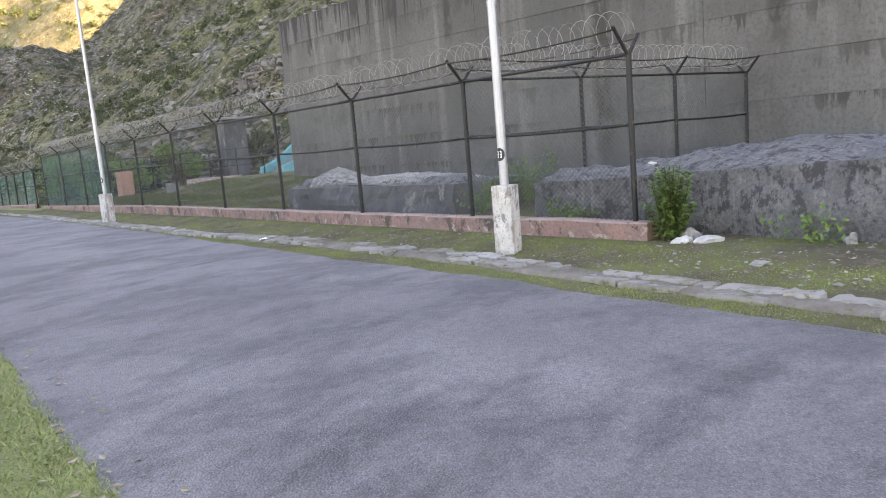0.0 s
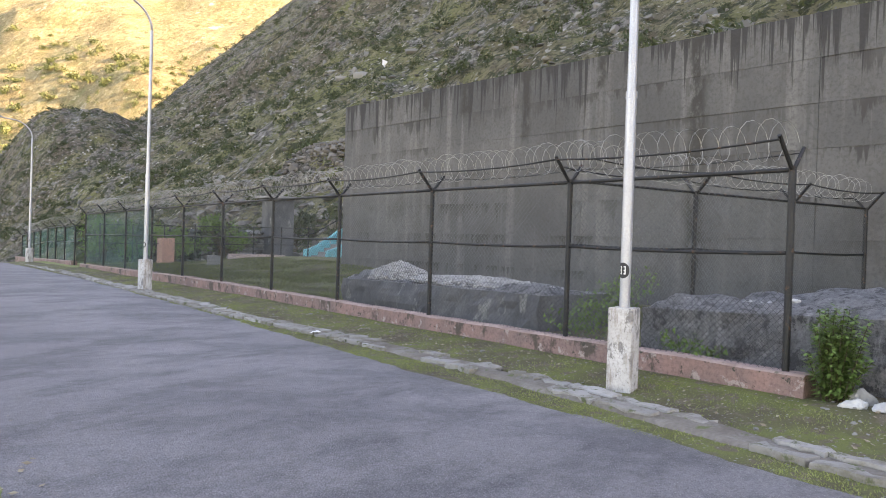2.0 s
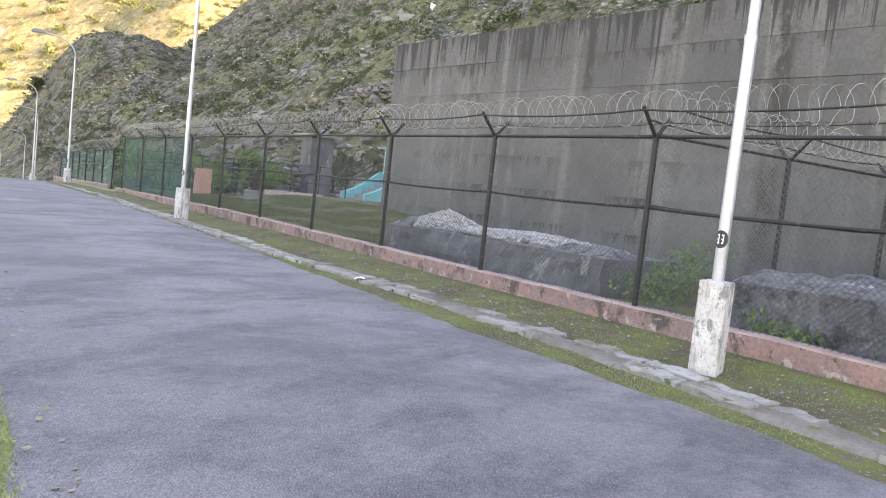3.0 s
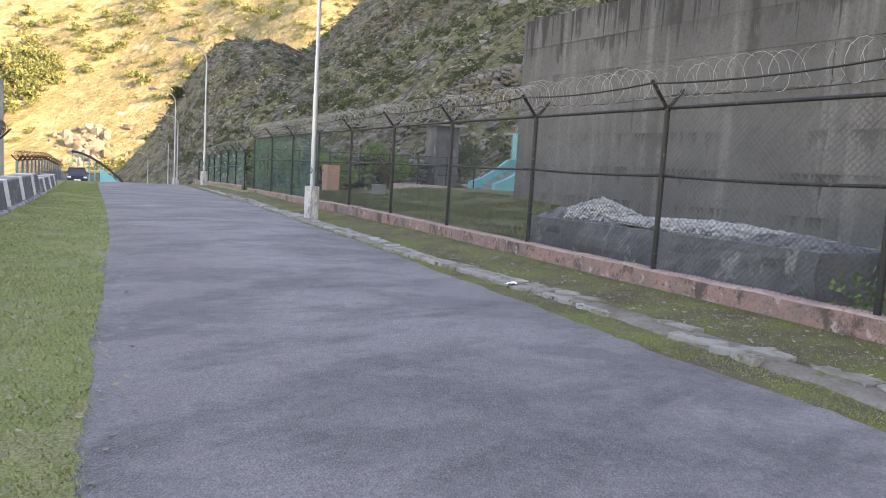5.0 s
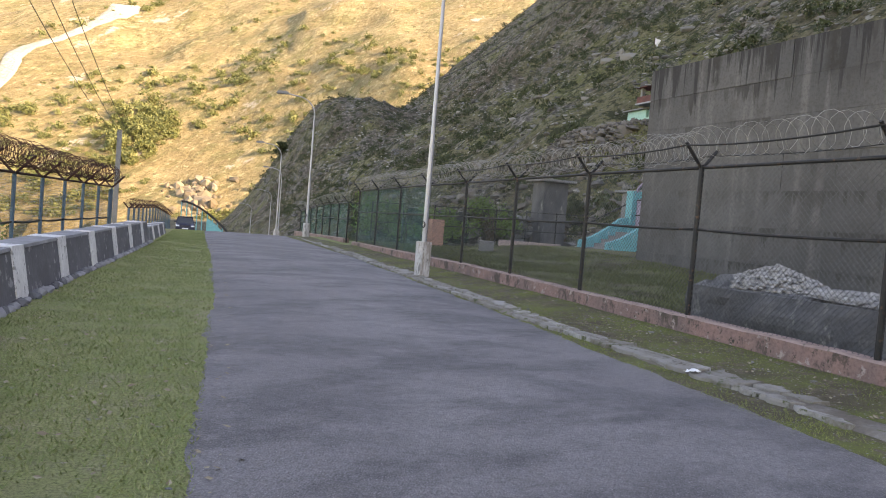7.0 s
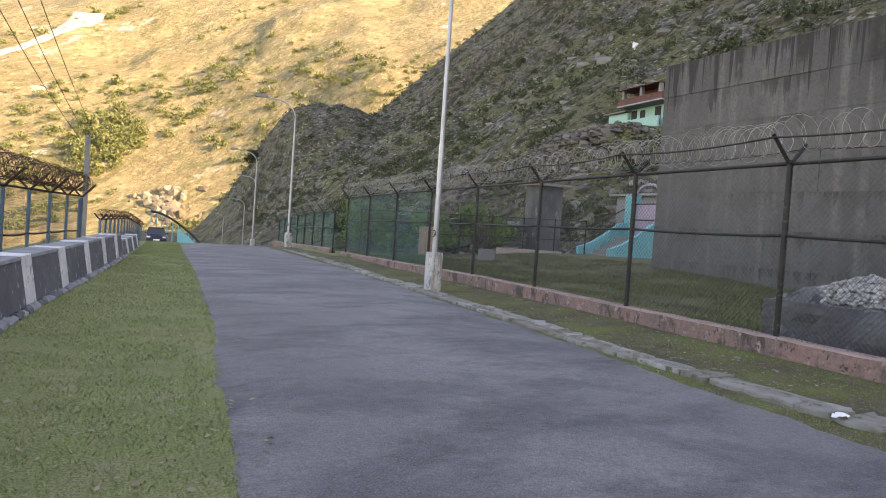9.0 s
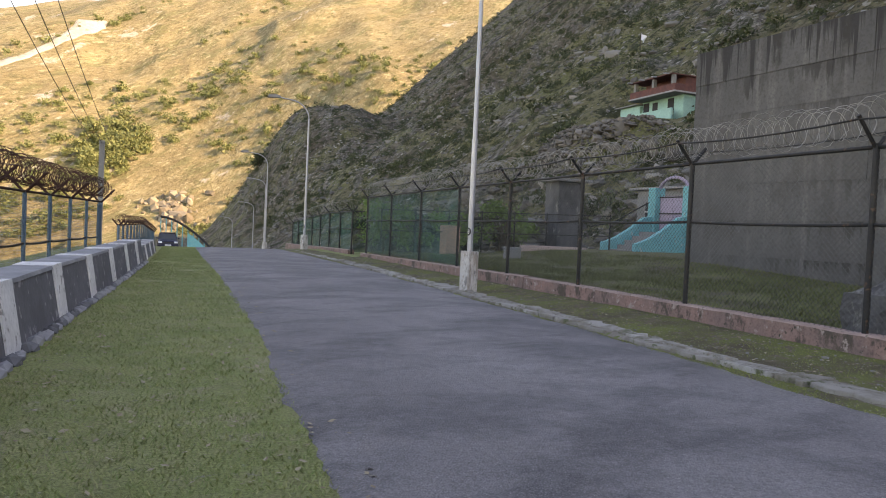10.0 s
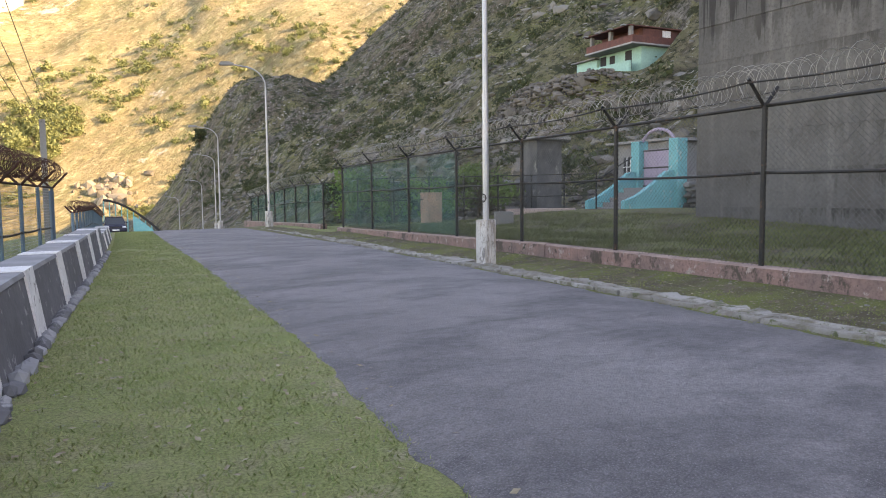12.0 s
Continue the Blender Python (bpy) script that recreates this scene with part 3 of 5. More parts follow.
def build_gutter():
    rng = np.random.default_rng(8)
    drain = thing("gutter_edging", (0, 0, 0), "broken pale concrete gutter edging beside the road", "gutter")
    drain["kind"] = "structure"
    bed, ys = Shape(), np.arange(-8, 46, 0.12)
    for y in ys:
        x, g = float(gutter_x(y)), float(grade(y))
        wide = 0.0 if y < 11.5 else 0.12
        a = x - 0.2 + 0.12 * float(fractal(y * 1.1, 2.5, 5, 61, 0.65))
        b = x + 0.2 - wide + 0.12 * float(fractal(y * 1.1, 7.5, 5, 62, 0.65))
        bed.v += [(a, y, g + 0.0), (a + 0.05, y, g + 0.034), ((a + b) / 2, y, g + 0.026 + 0.012 * float(fractal(y * 2, 1.0, 3, 63))), (b - 0.05, y, g + 0.036), (b, y, g + 0.0)]
    bed.f = [(i * 5 + k, i * 5 + k + 1, i * 5 + k + 6, i * 5 + k + 5) for i in range(len(ys) - 1) for k in range(4)]
    part("channel_bed", bed, BED, drain, "muddy brown-grey concrete channel bed", True)
    y = -8.0
    while y < 46:
        length = rng.uniform(0.16, 0.7) if y < 11.5 else rng.uniform(0.3, 1.3)
        for side in (0, 1):
            if rng.random() < ((0.7, 0.22)[side] if y < 11 else 0.06):
                continue
            w = 0.17 if side == 0 else 0.2
            gap = 0.3 if y < 11.5 else 0.19
            x0 = float(gutter_x(y)) - 0.22 + side * gap + rng.uniform(-0.02, 0.02)
            x1 = float(gutter_x(y + length)) - 0.22 + side * gap + rng.uniform(-0.02, 0.02)
            z = float(grade(y)) + rng.uniform(0.035, 0.062)
            pts = 5
            left = [(x0 + (x1 - x0) * k / pts + rng.uniform(-0.045, 0.045), y + (length - 0.03) * k / pts + rng.uniform(-0.02, 0.02)) for k in range(pts + 1)]
            right = [(p[0] + w + rng.uniform(-0.07, 0.07), p[1] + rng.uniform(-0.02, 0.02)) for p in left]
            ring = left + right[::-1]
            m = len(ring)
            s = Shape()
            t = rng.uniform(-0.012, 0.012)
            cx = sum(p[0] for p in ring) / m
            cy = sum(p[1] for p in ring) / m
            top = [(cx + (p[0] - cx) * 0.93, cy + (p[1] - cy) * 0.985, z + t * (p[0] - cx) * 8) for p in ring]
            low = [(p[0], p[1], z - 0.14) for p in ring]
            mid = [(p[0], p[1], z - 0.015) for p in ring]
            s.add(top + mid + low, [tuple(range(m - 1, -1, -1))] + [(i, (i + 1) % m, m + (i + 1) % m, m + i) for i in range(m)]
                  + [(m + i, m + (i + 1) % m, 2 * m + (i + 1) % m, 2 * m + i) for i in range(m)])
            part("slab", s, SLAB, drain)
        y += length


build_gutter()


def fence_x(y):
    return 7.93 + 0.012 * max(0.0, y - 12)


FENCE_Y = [5.7 + 3.0 * i for i in range(11)]


def low_wall(name, y0, y1, top0, top1, label, x_at=fence_x, width=0.26):
    s, n = Shape(), max(2, int((y1 - y0) / 0.35))
    rng = np.random.default_rng(int(y0 * 10))
    for i in range(n + 1):
        y = y0 + (y1 - y0) * i / n
        x, z = x_at(y), top0 + (top1 - top0) * i / n + rng.uniform(-0.008, 0.008)
        a, b = x - width / 2 + rng.uniform(-0.006, 0.006), x + width / 2
        g = float(grade(y)) - 0.15
        s.v += [(a - 0.015, y, g), (a, y, z - 0.02), (a + 0.025, y, z), (b - 0.025, y, z), (b, y, z - 0.02), (b, y, g)]
    for i in range(n):
        for k in range(5):
            p = i * 6 + k
            s.f.append((p, p + 6, p + 7, p + 1))
    s.f += [tuple(range(6)), tuple(n * 6 + k for k in range(5, -1, -1))]
    ob = solid(name, s, PINK, label, "low wall", kind="structure")
    ob.data.materials.append(WORN_TOP)
    ob.data.polygons.foreach_set("material_index", [1 if i < n * 5 and i % 5 in (1, 2) else 0 for i in range(len(s.f))])
    return ob


low_wall("wall_fence_foot", 5.45, 22.63, 0.33, 0.33, "low faded red plastered wall under the chain-link fence")
low_wall("wall_fence_foot", 22.67, 36.0, 0.33, 0.16, "low faded red plastered wall under the chain-link fence")
low_wall("wall_fence_foot", 39.4, 60.0, 0.14, -0.35, "low faded red plastered wall under the netted fence", lambda y: 8.6 + 0.045 * (y - 39))


def chain_panel(w, h, gap=0.075, r=0.0027):
    """Two layers of slanting wires in the plane x = 0, y from 0 to w and z from 0 to h."""
    s = Shape()
    for way in (1, -1):
        c = -h if way > 0 else 0.0
        while c < w + (0 if way > 0 else h):
            z0, z1 = (max(0, -c), min(h, w - c)) if way > 0 else (max(0, c - w), min(h, c))
            if z1 - z0 > 0.03:
                x = 0.003 * way
                a, b = (x, c + way * z0, z0), (x, c + way * z1, z1)
                s.tube([a, b], r, 3, False)
            c += gap
    return s.mesh("chain_link")


def fence_post(parent, place, height, arm=0.42, lean=(1, 0), mat=POST):
    s = Shape()
    x, y, z = place
    s.tube([(x, y, z - 0.12), (x, y, z + height)], 0.037, 10)
    s.tube([(x, y, z + height - 0.01), (x, y, z + height + 0.02)], 0.042, 10)
    post = part("post", s, mat, parent)
    for sign in (-1, 1):
        a = Shape()
        dx, dy = lean[0] * sign, lean[1] * sign
        k = arm * (0.72 if sign < 0 else 0.55)
        a.tube([(x, y, z + height - 0.04), (x + dx * k, y + dy * k, z + height + k * 1.0)], 0.024, 6)
        part("arm", a, mat, post)
    return post


def rail(parent, a, b, r=0.022, sag=0.0, name="rail", mat=POST, bits=6):
    pts = [Vector(a).lerp(Vector(b), i / bits) + Vector((0, 0, -sag * 4 * (i / bits) * (1 - i / bits))) for i in range(bits + 1)]
    return part(name, Shape().tube(pts, r, 6), mat, parent, smooth=True)


def coil(name, path, radius, pitch, wire, mat, label, seed=1):
    """A concertina coil laid along a line of points."""
    rng = np.random.default_rng(seed)
    pts, n = [], 12
    for a, b in zip(path[:-1], path[1:]):
        a, b = Vector(a), Vector(b)
        d = b - a
        along, length = d.normalized(), d.length
        side = along.cross(Vector((0, 0, 1))).normalized()
        turns = max(1, int(length / pitch))
        for i in range(turns * n):
            u = i / (turns * n)
            t = 2 * math.pi * i / n
            if i % n == 0:
                rr, push, lift = radius * rng.uniform(0.88, 1.1), rng.uniform(-0.25, 0.25) * pitch, rng.uniform(-0.03, 0.03)
            pts.append(a + along * (u * length + push) + side * math.cos(t) * rr + Vector((0, 0, math.sin(t) * rr * 0.94 + lift)))
    s = Shape().tube(pts, wire, 3, False)
    return solid(name, s, mat, label, "razor wire")


PANEL = chain_panel(2.94, 2.08)


def build_roadside_fence():
    f = thing("chain_link_fence", (0, 0, 0), "tall dark steel chain-link fence with forked post tops", "fence", "compound fences")
    tops = []
    for i, y in enumerate(FENCE_Y):
        g = float(grade(y))
        fence_post(f, (fence_x(y), y, g + 0.3), 2.12)
        tops.append((fence_x(y), y, g + 2.4))
    for i in range(len(FENCE_Y) - 1):
        a, b = Vector(tops[i]), Vector(tops[i + 1])
        rail(f, a, b, 0.024)
        rail(f, a - Vector((0, 0, 0.86)), b - Vector((0, 0, 0.86)), 0.02, 0.02, "mid_rail")
        for dx, dz in ((-0.3, 0.28), (0.23, 0.2)):
            rail(f, a + Vector((dx, 0, dz)), b + Vector((dx, 0, dz)), 0.012 if dx < 0 else 0.006, 0.05, "strand")
        link = part("chain_link", PANEL, LINK, f)
        d = b - a
        link.matrix_basis = pose(a.x, a.y + 0.03, a.z - 2.09, 0, 0, -math.degrees(math.atan2(d.x, d.y)))
    for i in range(6, 10):
        a, b = Vector(tops[i]), Vector(tops[i + 1])
        s, nx, nz = Shape(), 16, 8
        for u in range(nx + 1):
            for w in range(nz + 1):
                p = a.lerp(b, u / nx)
                s.v.append((p.x + 0.05 + 0.02 * math.sin(u * 1.3 + w), p.y, p.z - 0.04 - 2.0 * w / nz))
        s.f = [(u * (nz + 1) + w, u * (nz + 1) + w + 1, (u + 1) * (nz + 1) + w + 1, (u + 1) * (nz + 1) + w) for u in range(nx) for w in range(nz)]
        if i > 6:
            part("shade_net", s, NET_GREEN, f, "translucent green shade net", True)
    coil("razor_wire_coil", [(t[0], t[1], t[2] + 0.33) for t in tops], 0.225, 0.19, 0.0036, RAZOR, "pale looped razor wire along the fence top")
    coil("razor_wire_coil", [(t[0] + 0.1, t[1] + 0.1, t[2] + 0.3) for t in tops[3:]], 0.235, 0.18, 0.0034, RAZOR, "dense tangled razor wire along the fence top", 7)


build_roadside_fence()


def build_cross_fence():
    f = thing("chain_link_fence", (0, 0, 0), "dark steel chain-link fence running up to the concrete wall", "fence", "compound fences")
    stops = [Vector((7.95, 8.65, 2.42)), Vector((10.4, 8.36, 2.42)), Vector((12.9, 8.07, 2.42)), Vector((15.2, 7.8, 2.42))]
    up = Vector((0, 0, 1))
    for p in stops[1:]:
        fence_post(f, (p.x, p.y, 0.2), 2.22, 0.42, (0.1, 1))
    for a, b in zip(stops[:-1], stops[1:]):
        rail(f, a, b)
        rail(f, a - up * 0.86, b - up * 0.86, 0.02, 0.02, "mid_rail")
        for dy, dz in ((-0.3, 0.28), (0.23, 0.2)):
            rail(f, a + Vector((0, dy, dz)), b + Vector((0, dy, dz)), 0.01, 0.05, "strand")
        link = part("chain_link", PANEL, LINK, f)
        d = b - a
        link.matrix_basis = pose(a.x, a.y, a.z - 2.09, 0, 0, -math.degrees(math.atan2(d.x, d.y))) @ Matrix.Diagonal((1, d.length / 2.94, 1, 1))
    coil("razor_wire_coil", [p + up * 0.33 for p in stops], 0.225, 0.2, 0.0036, RAZOR, "pale looped razor wire along the cross fence", 5)


build_cross_fence()


def build_second_fence():
    f = thing("netted_fence", (0, 0, 0), "low fence hung with dark green shade net", "fence", "compound fences")
    ys = [39.4 + 2.6 * i for i in range(8)]
    line = lambda y: 8.6 + 0.045 * (y - 39)
    tops = [(line(y), y, float(grade(y)) + 1.95) for y in ys]
    for y, t in zip(ys, tops):
        fence_post(f, (t[0], y, t[2] - 1.8), 1.8, 0.4)
    back = (14.5, 39.2, tops[0][2])
    fence_post(f, (11.4, 39.3, 0.0), 1.8, 0.4, (0, 1))
    for a, b in [(back, tops[0])] + list(zip(tops[:-1], tops[1:])):
        rail(f, a, b, 0.022)
        rail(f, Vector(a) - Vector((0, 0, 0.75)), Vector(b) - Vector((0, 0, 0.75)), 0.018, 0.0, "mid_rail")
        s, a, b = Shape(), Vector(a), Vector(b)
        for u in range(11):
            for w in range(6):
                p = a.lerp(b, u / 10)
                s.v.append((p.x + 0.05 + 0.02 * math.sin(u + w), p.y + 0.03, p.z - 0.03 - 1.7 * w / 5))
        s.f = [(u * 6 + w, u * 6 + w + 1, (u + 1) * 6 + w + 1, (u + 1) * 6 + w) for u in range(10) for w in range(5)]
        part("shade_net", s, NET_DARK, f, "dark green shade net", True)
    coil("razor_wire_coil", [(t[0], t[1], t[2] + 0.3) for t in tops], 0.2, 0.3, 0.0038, RAZOR, "razor wire along the netted fence top", 9)


build_second_fence()


# ---- street lamps ----
def street_lamp(place, tall, base_h, label, mark=True):
    x, y, z = place
    lamp = thing("street_lamp", place, label, "street lamp", "street lamps along the road")
    s = Shape().box((-0.135, -0.135, -0.15), (0.135, 0.135, base_h), 0.018)
    base = part("base", s, BASE, lamp, "chipped lime-washed concrete plinth")
    base.matrix_basis = pose(0, 0, 0, 0, 0, 18)
    p = Shape().tube([(0, 0, base_h - 0.02), (0, 0, base_h + 2.28)], 0.058, 16, False, 0.058)
    part("lower_pole", p, STEEL, lamp, smooth=True)
    p = Shape().tube([(0, 0, base_h + 2.28), (0, 0, tall)], 0.05, 14, False, 0.04)
    part("upper_pole", p, STEEL, lamp, smooth=True)
    part("collar", Shape().tube([(0, 0, base_h + 2.25), (0, 0, base_h + 2.32)], 0.063, 16), STEEL, lamp)
    arc = [(-1.0 * (1 - math.cos(a)), 0, tall + 0.85 * math.sin(a)) for a in (i * math.pi / 2 / 8 for i in range(9))]
    arc += [(-1.25, 0, tall + 0.88), (-1.5, 0, tall + 0.92)]
    arm = part("bracket_arm", Shape().tube(arc, 0.032, 10), STEEL, lamp, smooth=True)
    head = Shape().prism([(-2.05, tall + 0.9), (-1.98, tall + 0.99), (-1.6, tall + 1.02), (-1.42, tall + 0.96), (-1.42, tall + 0.88), (-1.95, tall + 0.84)], 1, -0.12, 0.12)
    part("lamp_head", head, WIRE, arm, "grey lamp head")
    if mark:
        a0 = math.radians(184)
        disc = Shape()
        for i in range(8):
            for k in range(8):
                quad = [(u / 8 * 2 - 1, w / 8 * 2 - 1) for u, w in ((i, k), (i + 1, k), (i + 1, k + 1), (i, k + 1))]
                quad = [(u * math.sqrt(1 - w * w / 2), w * math.sqrt(1 - u * u / 2)) for u, w in quad]
                disc.add([(0.0605 * math.cos(a0 + u * 1.25), 0.0605 * math.sin(a0 + u * 1.25), base_h + 0.40 + w * 0.085) for u, w in quad], [(0, 1, 2, 3)])
        patch = part("number_disc", disc, BLACK, lamp, "black painted number disc")
        for off in (-0.25, 0.3):
            g = Shape()
            for u0, u1, w0, w1 in ((-0.14, 0.14, 0.4, 0.55), (-0.14, 0.14, -0.08, 0.07), (-0.14, 0.14, -0.5, -0.35), (0.0, 0.14, -0.5, 0.55)):
                g.add([(0.062 * math.cos(a0 + (off + u) * 1.25), 0.062 * math.sin(a0 + (off + u) * 1.25), base_h + 0.40 + w * 0.085)
                       for u, w in ((u0, w0), (u1, w0), (u1, w1), (u0, w1))], [(0, 1, 2, 3)])
            part("digit_bars", g, WHITE, patch, "white painted digit")
    return lamp


street_lamp((6.9, 6.97, 0.0), 7.1, 0.9, "grey steel street lamp on a white plinth beside the gutter")
street_lamp((6.75, 22.85, -0.03), 7.1, 0.85, "grey steel street lamp on a white plinth beside the gutter")
street_lamp((7.75, 45.2, -0.22), 6.5, 0.8, "grey steel street lamp on a white plinth beside the gutter")
for px, py in ((9.0, 66.7), (12.0, 88.0), (13.6, 109.0), (13.2, 131.0)):
    street_lamp((px, py, float(land(px, py))), 6.5, 0.6, "distant grey street lamp down the road", False)


# ---- the great concrete wall and the blocks in the compound ----
def build_concrete_wall():
    w = thing("wall_concrete", (14.5, 25.4, 0), "tall stained concrete retaining wall", "wall", "", 3.1)
    w["kind"] = "structure"
    lifts = [0.0] + [6.38 - 0.912 * k for k in range(6, -1, -1)]
    ys = [-46, -38, -30, -22.4, -16.6, -10.8, -5.2, 0.0]
    for k in range(7):
        for j in range(7):
            s = Shape().box((0.006 * ((j + k) % 3), ys[j] + 0.003, lifts[k] + (0.003 if k else -0.3)), (1.4, ys[j + 1] - 0.003, lifts[k + 1] - 0.003), 0.008)
            part("panel", s, WALL_CONC, w)
    part("core", Shape().box((0.022, -45.9, -0.3), (1.35, -0.03, 6.36)), WALL_CONC, w)


build_concrete_wall()


def block(name, x0, x1, y0, y1, z0, top_a, top_b, seed, label, dome=0.0, side=None):
    """A rough cast block with a heap of rubble and grit on its top."""
    nx, ny = int((x1 - x0) / 0.16) + 2, int((y1 - y0) / 0.16) + 2
    s = Shape()
    grid = {}

    def vert(i, j, k):
        key = (i, j, k)
        if key not in grid:
            x, y = x0 + (x1 - x0) * i / nx, y0 + (y1 - y0) * j / ny
            top = top_a + (top_b - top_a) * j / ny
            z = z0 + (top - z0) * k / 6
            if k == 6:
                e = min(i, nx - i, j, ny - j)
                z += (0.2 * float(fractal(x * 0.9, y * 0.9, 5, seed, 0.6)) + 0.05 + dome * min(1, e / 6)) * min(1, e / 2)
            x += 0.16 * float(fractal(y * 1.5 + 5, z * 2.4, 5, seed + 1, 0.6)) - 0.06 * (6 - k) / 6 * (seed % 2)
            y += 0.07 * float(fractal(x * 1.3, z * 2.2 + 9, 4, seed + 2))
            grid[key] = len(s.v)
            s.v.append((x, y, z))
        return grid[key]

    for i in range(nx):
        for j in range(ny):
            s.f.append((vert(i, j, 6), vert(i + 1, j, 6), vert(i + 1, j + 1, 6), vert(i, j + 1, 6)))
    for k in range(6):
        for j in range(ny):
            s.f.append((vert(0, j + 1, k), vert(0, j, k), vert(0, j, k + 1), vert(0, j + 1, k + 1)))
            s.f.append((vert(nx, j, k), vert(nx, j + 1, k), vert(nx, j + 1, k + 1), vert(nx, j, k + 1)))
        for i in range(nx):
            s.f.append((vert(i, 0, k), vert(i + 1, 0, k), vert(i + 1, 0, k + 1), vert(i, 0, k + 1)))
            s.f.append((vert(i + 1, ny, k), vert(i, ny, k), vert(i, ny, k + 1), vert(i + 1, ny, k + 1)))
    ob = solid(name, s, ROUGH_CONC, label, "concrete block")
    # side: a darker concrete for every face except the top
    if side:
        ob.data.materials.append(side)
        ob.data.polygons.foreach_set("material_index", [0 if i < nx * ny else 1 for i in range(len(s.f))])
    return ob


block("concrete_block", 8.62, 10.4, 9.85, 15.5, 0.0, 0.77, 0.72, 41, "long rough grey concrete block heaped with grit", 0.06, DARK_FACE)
block("concrete_block", 8.55, 13.4, -4.0, 7.9, 0.0, 1.28, 0.77, 57, "large rough weathered concrete block behind the fence end", 0.1)
ROCKS = make_leaf("slope_rock", (0.25, 0.24, 0.215), (0.06, 0.057, 0.05))
BROWNROCK = make_leaf("brown_slope_rock", (0.19, 0.17, 0.145), (0.05, 0.046, 0.04))


# ---- rubble, stones, bush and litter ----
def stones(name, count, spot, size, mat, label, seed, flat=0.6):
    rng = np.random.default_rng(seed)
    s = Shape()
    for _ in range(count):
        x, y = spot(rng)
        r = size[0] * (size[1] / size[0]) ** (rng.random() ** 2)
        z = float(land(x, y))
        s.rock((x, y, z + r * 0.12), (r * rng.uniform(0.7, 1.5), r * rng.uniform(0.4, 1.0), r * flat * rng.uniform(0.4, 1.1)), rng)
    return solid(name, s, mat, label, "stones", kind="stuff")


def leaf_ball(rng, centre, radius, count, size, squash=0.8, core=0.25):
    """Loose leaf triangles in an uneven clump."""
    d = rng.normal(size=(count, 3))
    d /= np.linalg.norm(d, axis=1)[:, None]
    lump = 1 + 0.35 * np.sin(d[:, 0] * 5 + centre[0]) * np.cos(d[:, 1] * 4 + centre[1])
    r = radius * (core + (1 - core) * rng.random(count) ** 0.5) * lump
    p = d * r[:, None] * np.array((1, 1, squash)) + np.array(centre)
    a = rng.normal(size=(count, 3))
    b = rng.normal(size=(count, 3))
    a /= np.linalg.norm(a, axis=1)[:, None]
    b /= np.linalg.norm(b, axis=1)[:, None]
    w = size * rng.uniform(0.5, 1.3, (count, 1))
    return np.stack([p - a * w * 0.5, p + a * w * 0.5, p + b * w], 1)


def build_roadside_bush():
    rng = np.random.default_rng(4)
    bush = thing("bush", (7.98, 5.25, 0.03), "leafy green bush growing at the fence wall's end", "bush")
    stems = Shape()
    tri = []
    for i in range(44):
        a, r = rng.uniform(0, 6.28), rng.uniform(0.03, 0.33)
        h = rng.uniform(0.5, 0.98)
        top = Vector((r * math.cos(a), r * math.sin(a), h))
        path = [Vector((0.25 * top.x, 0.25 * top.y, -0.05)), Vector((0.6 * top.x, 0.6 * top.y, h * 0.5)), top]
        stems.tube(path, 0.007, 4, False, 0.003)
        for k in range(130):
            u = rng.uniform(0.2, 1.02)
            p = np.array(path[0].lerp(path[1], u * 2) if u < 0.5 else path[1].lerp(path[2], u * 2 - 1))
            b = rng.uniform(0, 6.28)
            out = np.array((math.cos(b), math.sin(b), rng.uniform(-0.5, 0.5)))
            n = np.cross(out, (0, 0, 1)) * 0.018
            length = rng.uniform(0.05, 0.1)
            tri += [(p - n * 0.2, p + n + out * length * 0.5, p + out * length), (p - n * 0.2, p + out * length, p - n + out * length * 0.5)]
    part("stem", stems, BARK, bush)
    leaves = triangles("leaves", np.array(tri), LEAF)
    leaves.parent = bush


build_roadside_bush()


def weeds(place, radius, height, count, seed, label):
    rng = np.random.default_rng(seed)
    w = thing("weed_clump", (*place, float(land(*place))), label, "plant")
    tri = np.concatenate([leaf_ball(rng, (rng.uniform(-radius, radius), rng.uniform(-radius, radius), height * rng.uniform(0.2, 0.8)), radius * 0.5, count // 8, 0.06, 1.2) for _ in range(8)])
    leaves = triangles("leaves", tri, LEAF)
    leaves.parent = w


weeds((8.8, 9.1), 0.45, 0.6, 500, 2, "green weeds growing inside the fence")
weeds((10.0, 9.4), 0.45, 1.0, 500, 3, "tall green weeds beside the concrete block")
weeds((8.35, 7.0), 0.3, 0.25, 300, 5, "green weeds at the foot of the concrete block")
weeds((8.35, 2.2), 0.45, 0.22, 400, 6, "green weeds at the foot of the concrete block")
weeds((8.35, 3.7), 0.42, 0.2, 400, 7, "green weeds at the foot of the concrete block")


PALE = speckled("lime_stained_stone", (0.5, 0.49, 0.46), (0.36, 0.35, 0.33), 6, 0.9, 0, 30, 0.6, 0.02)


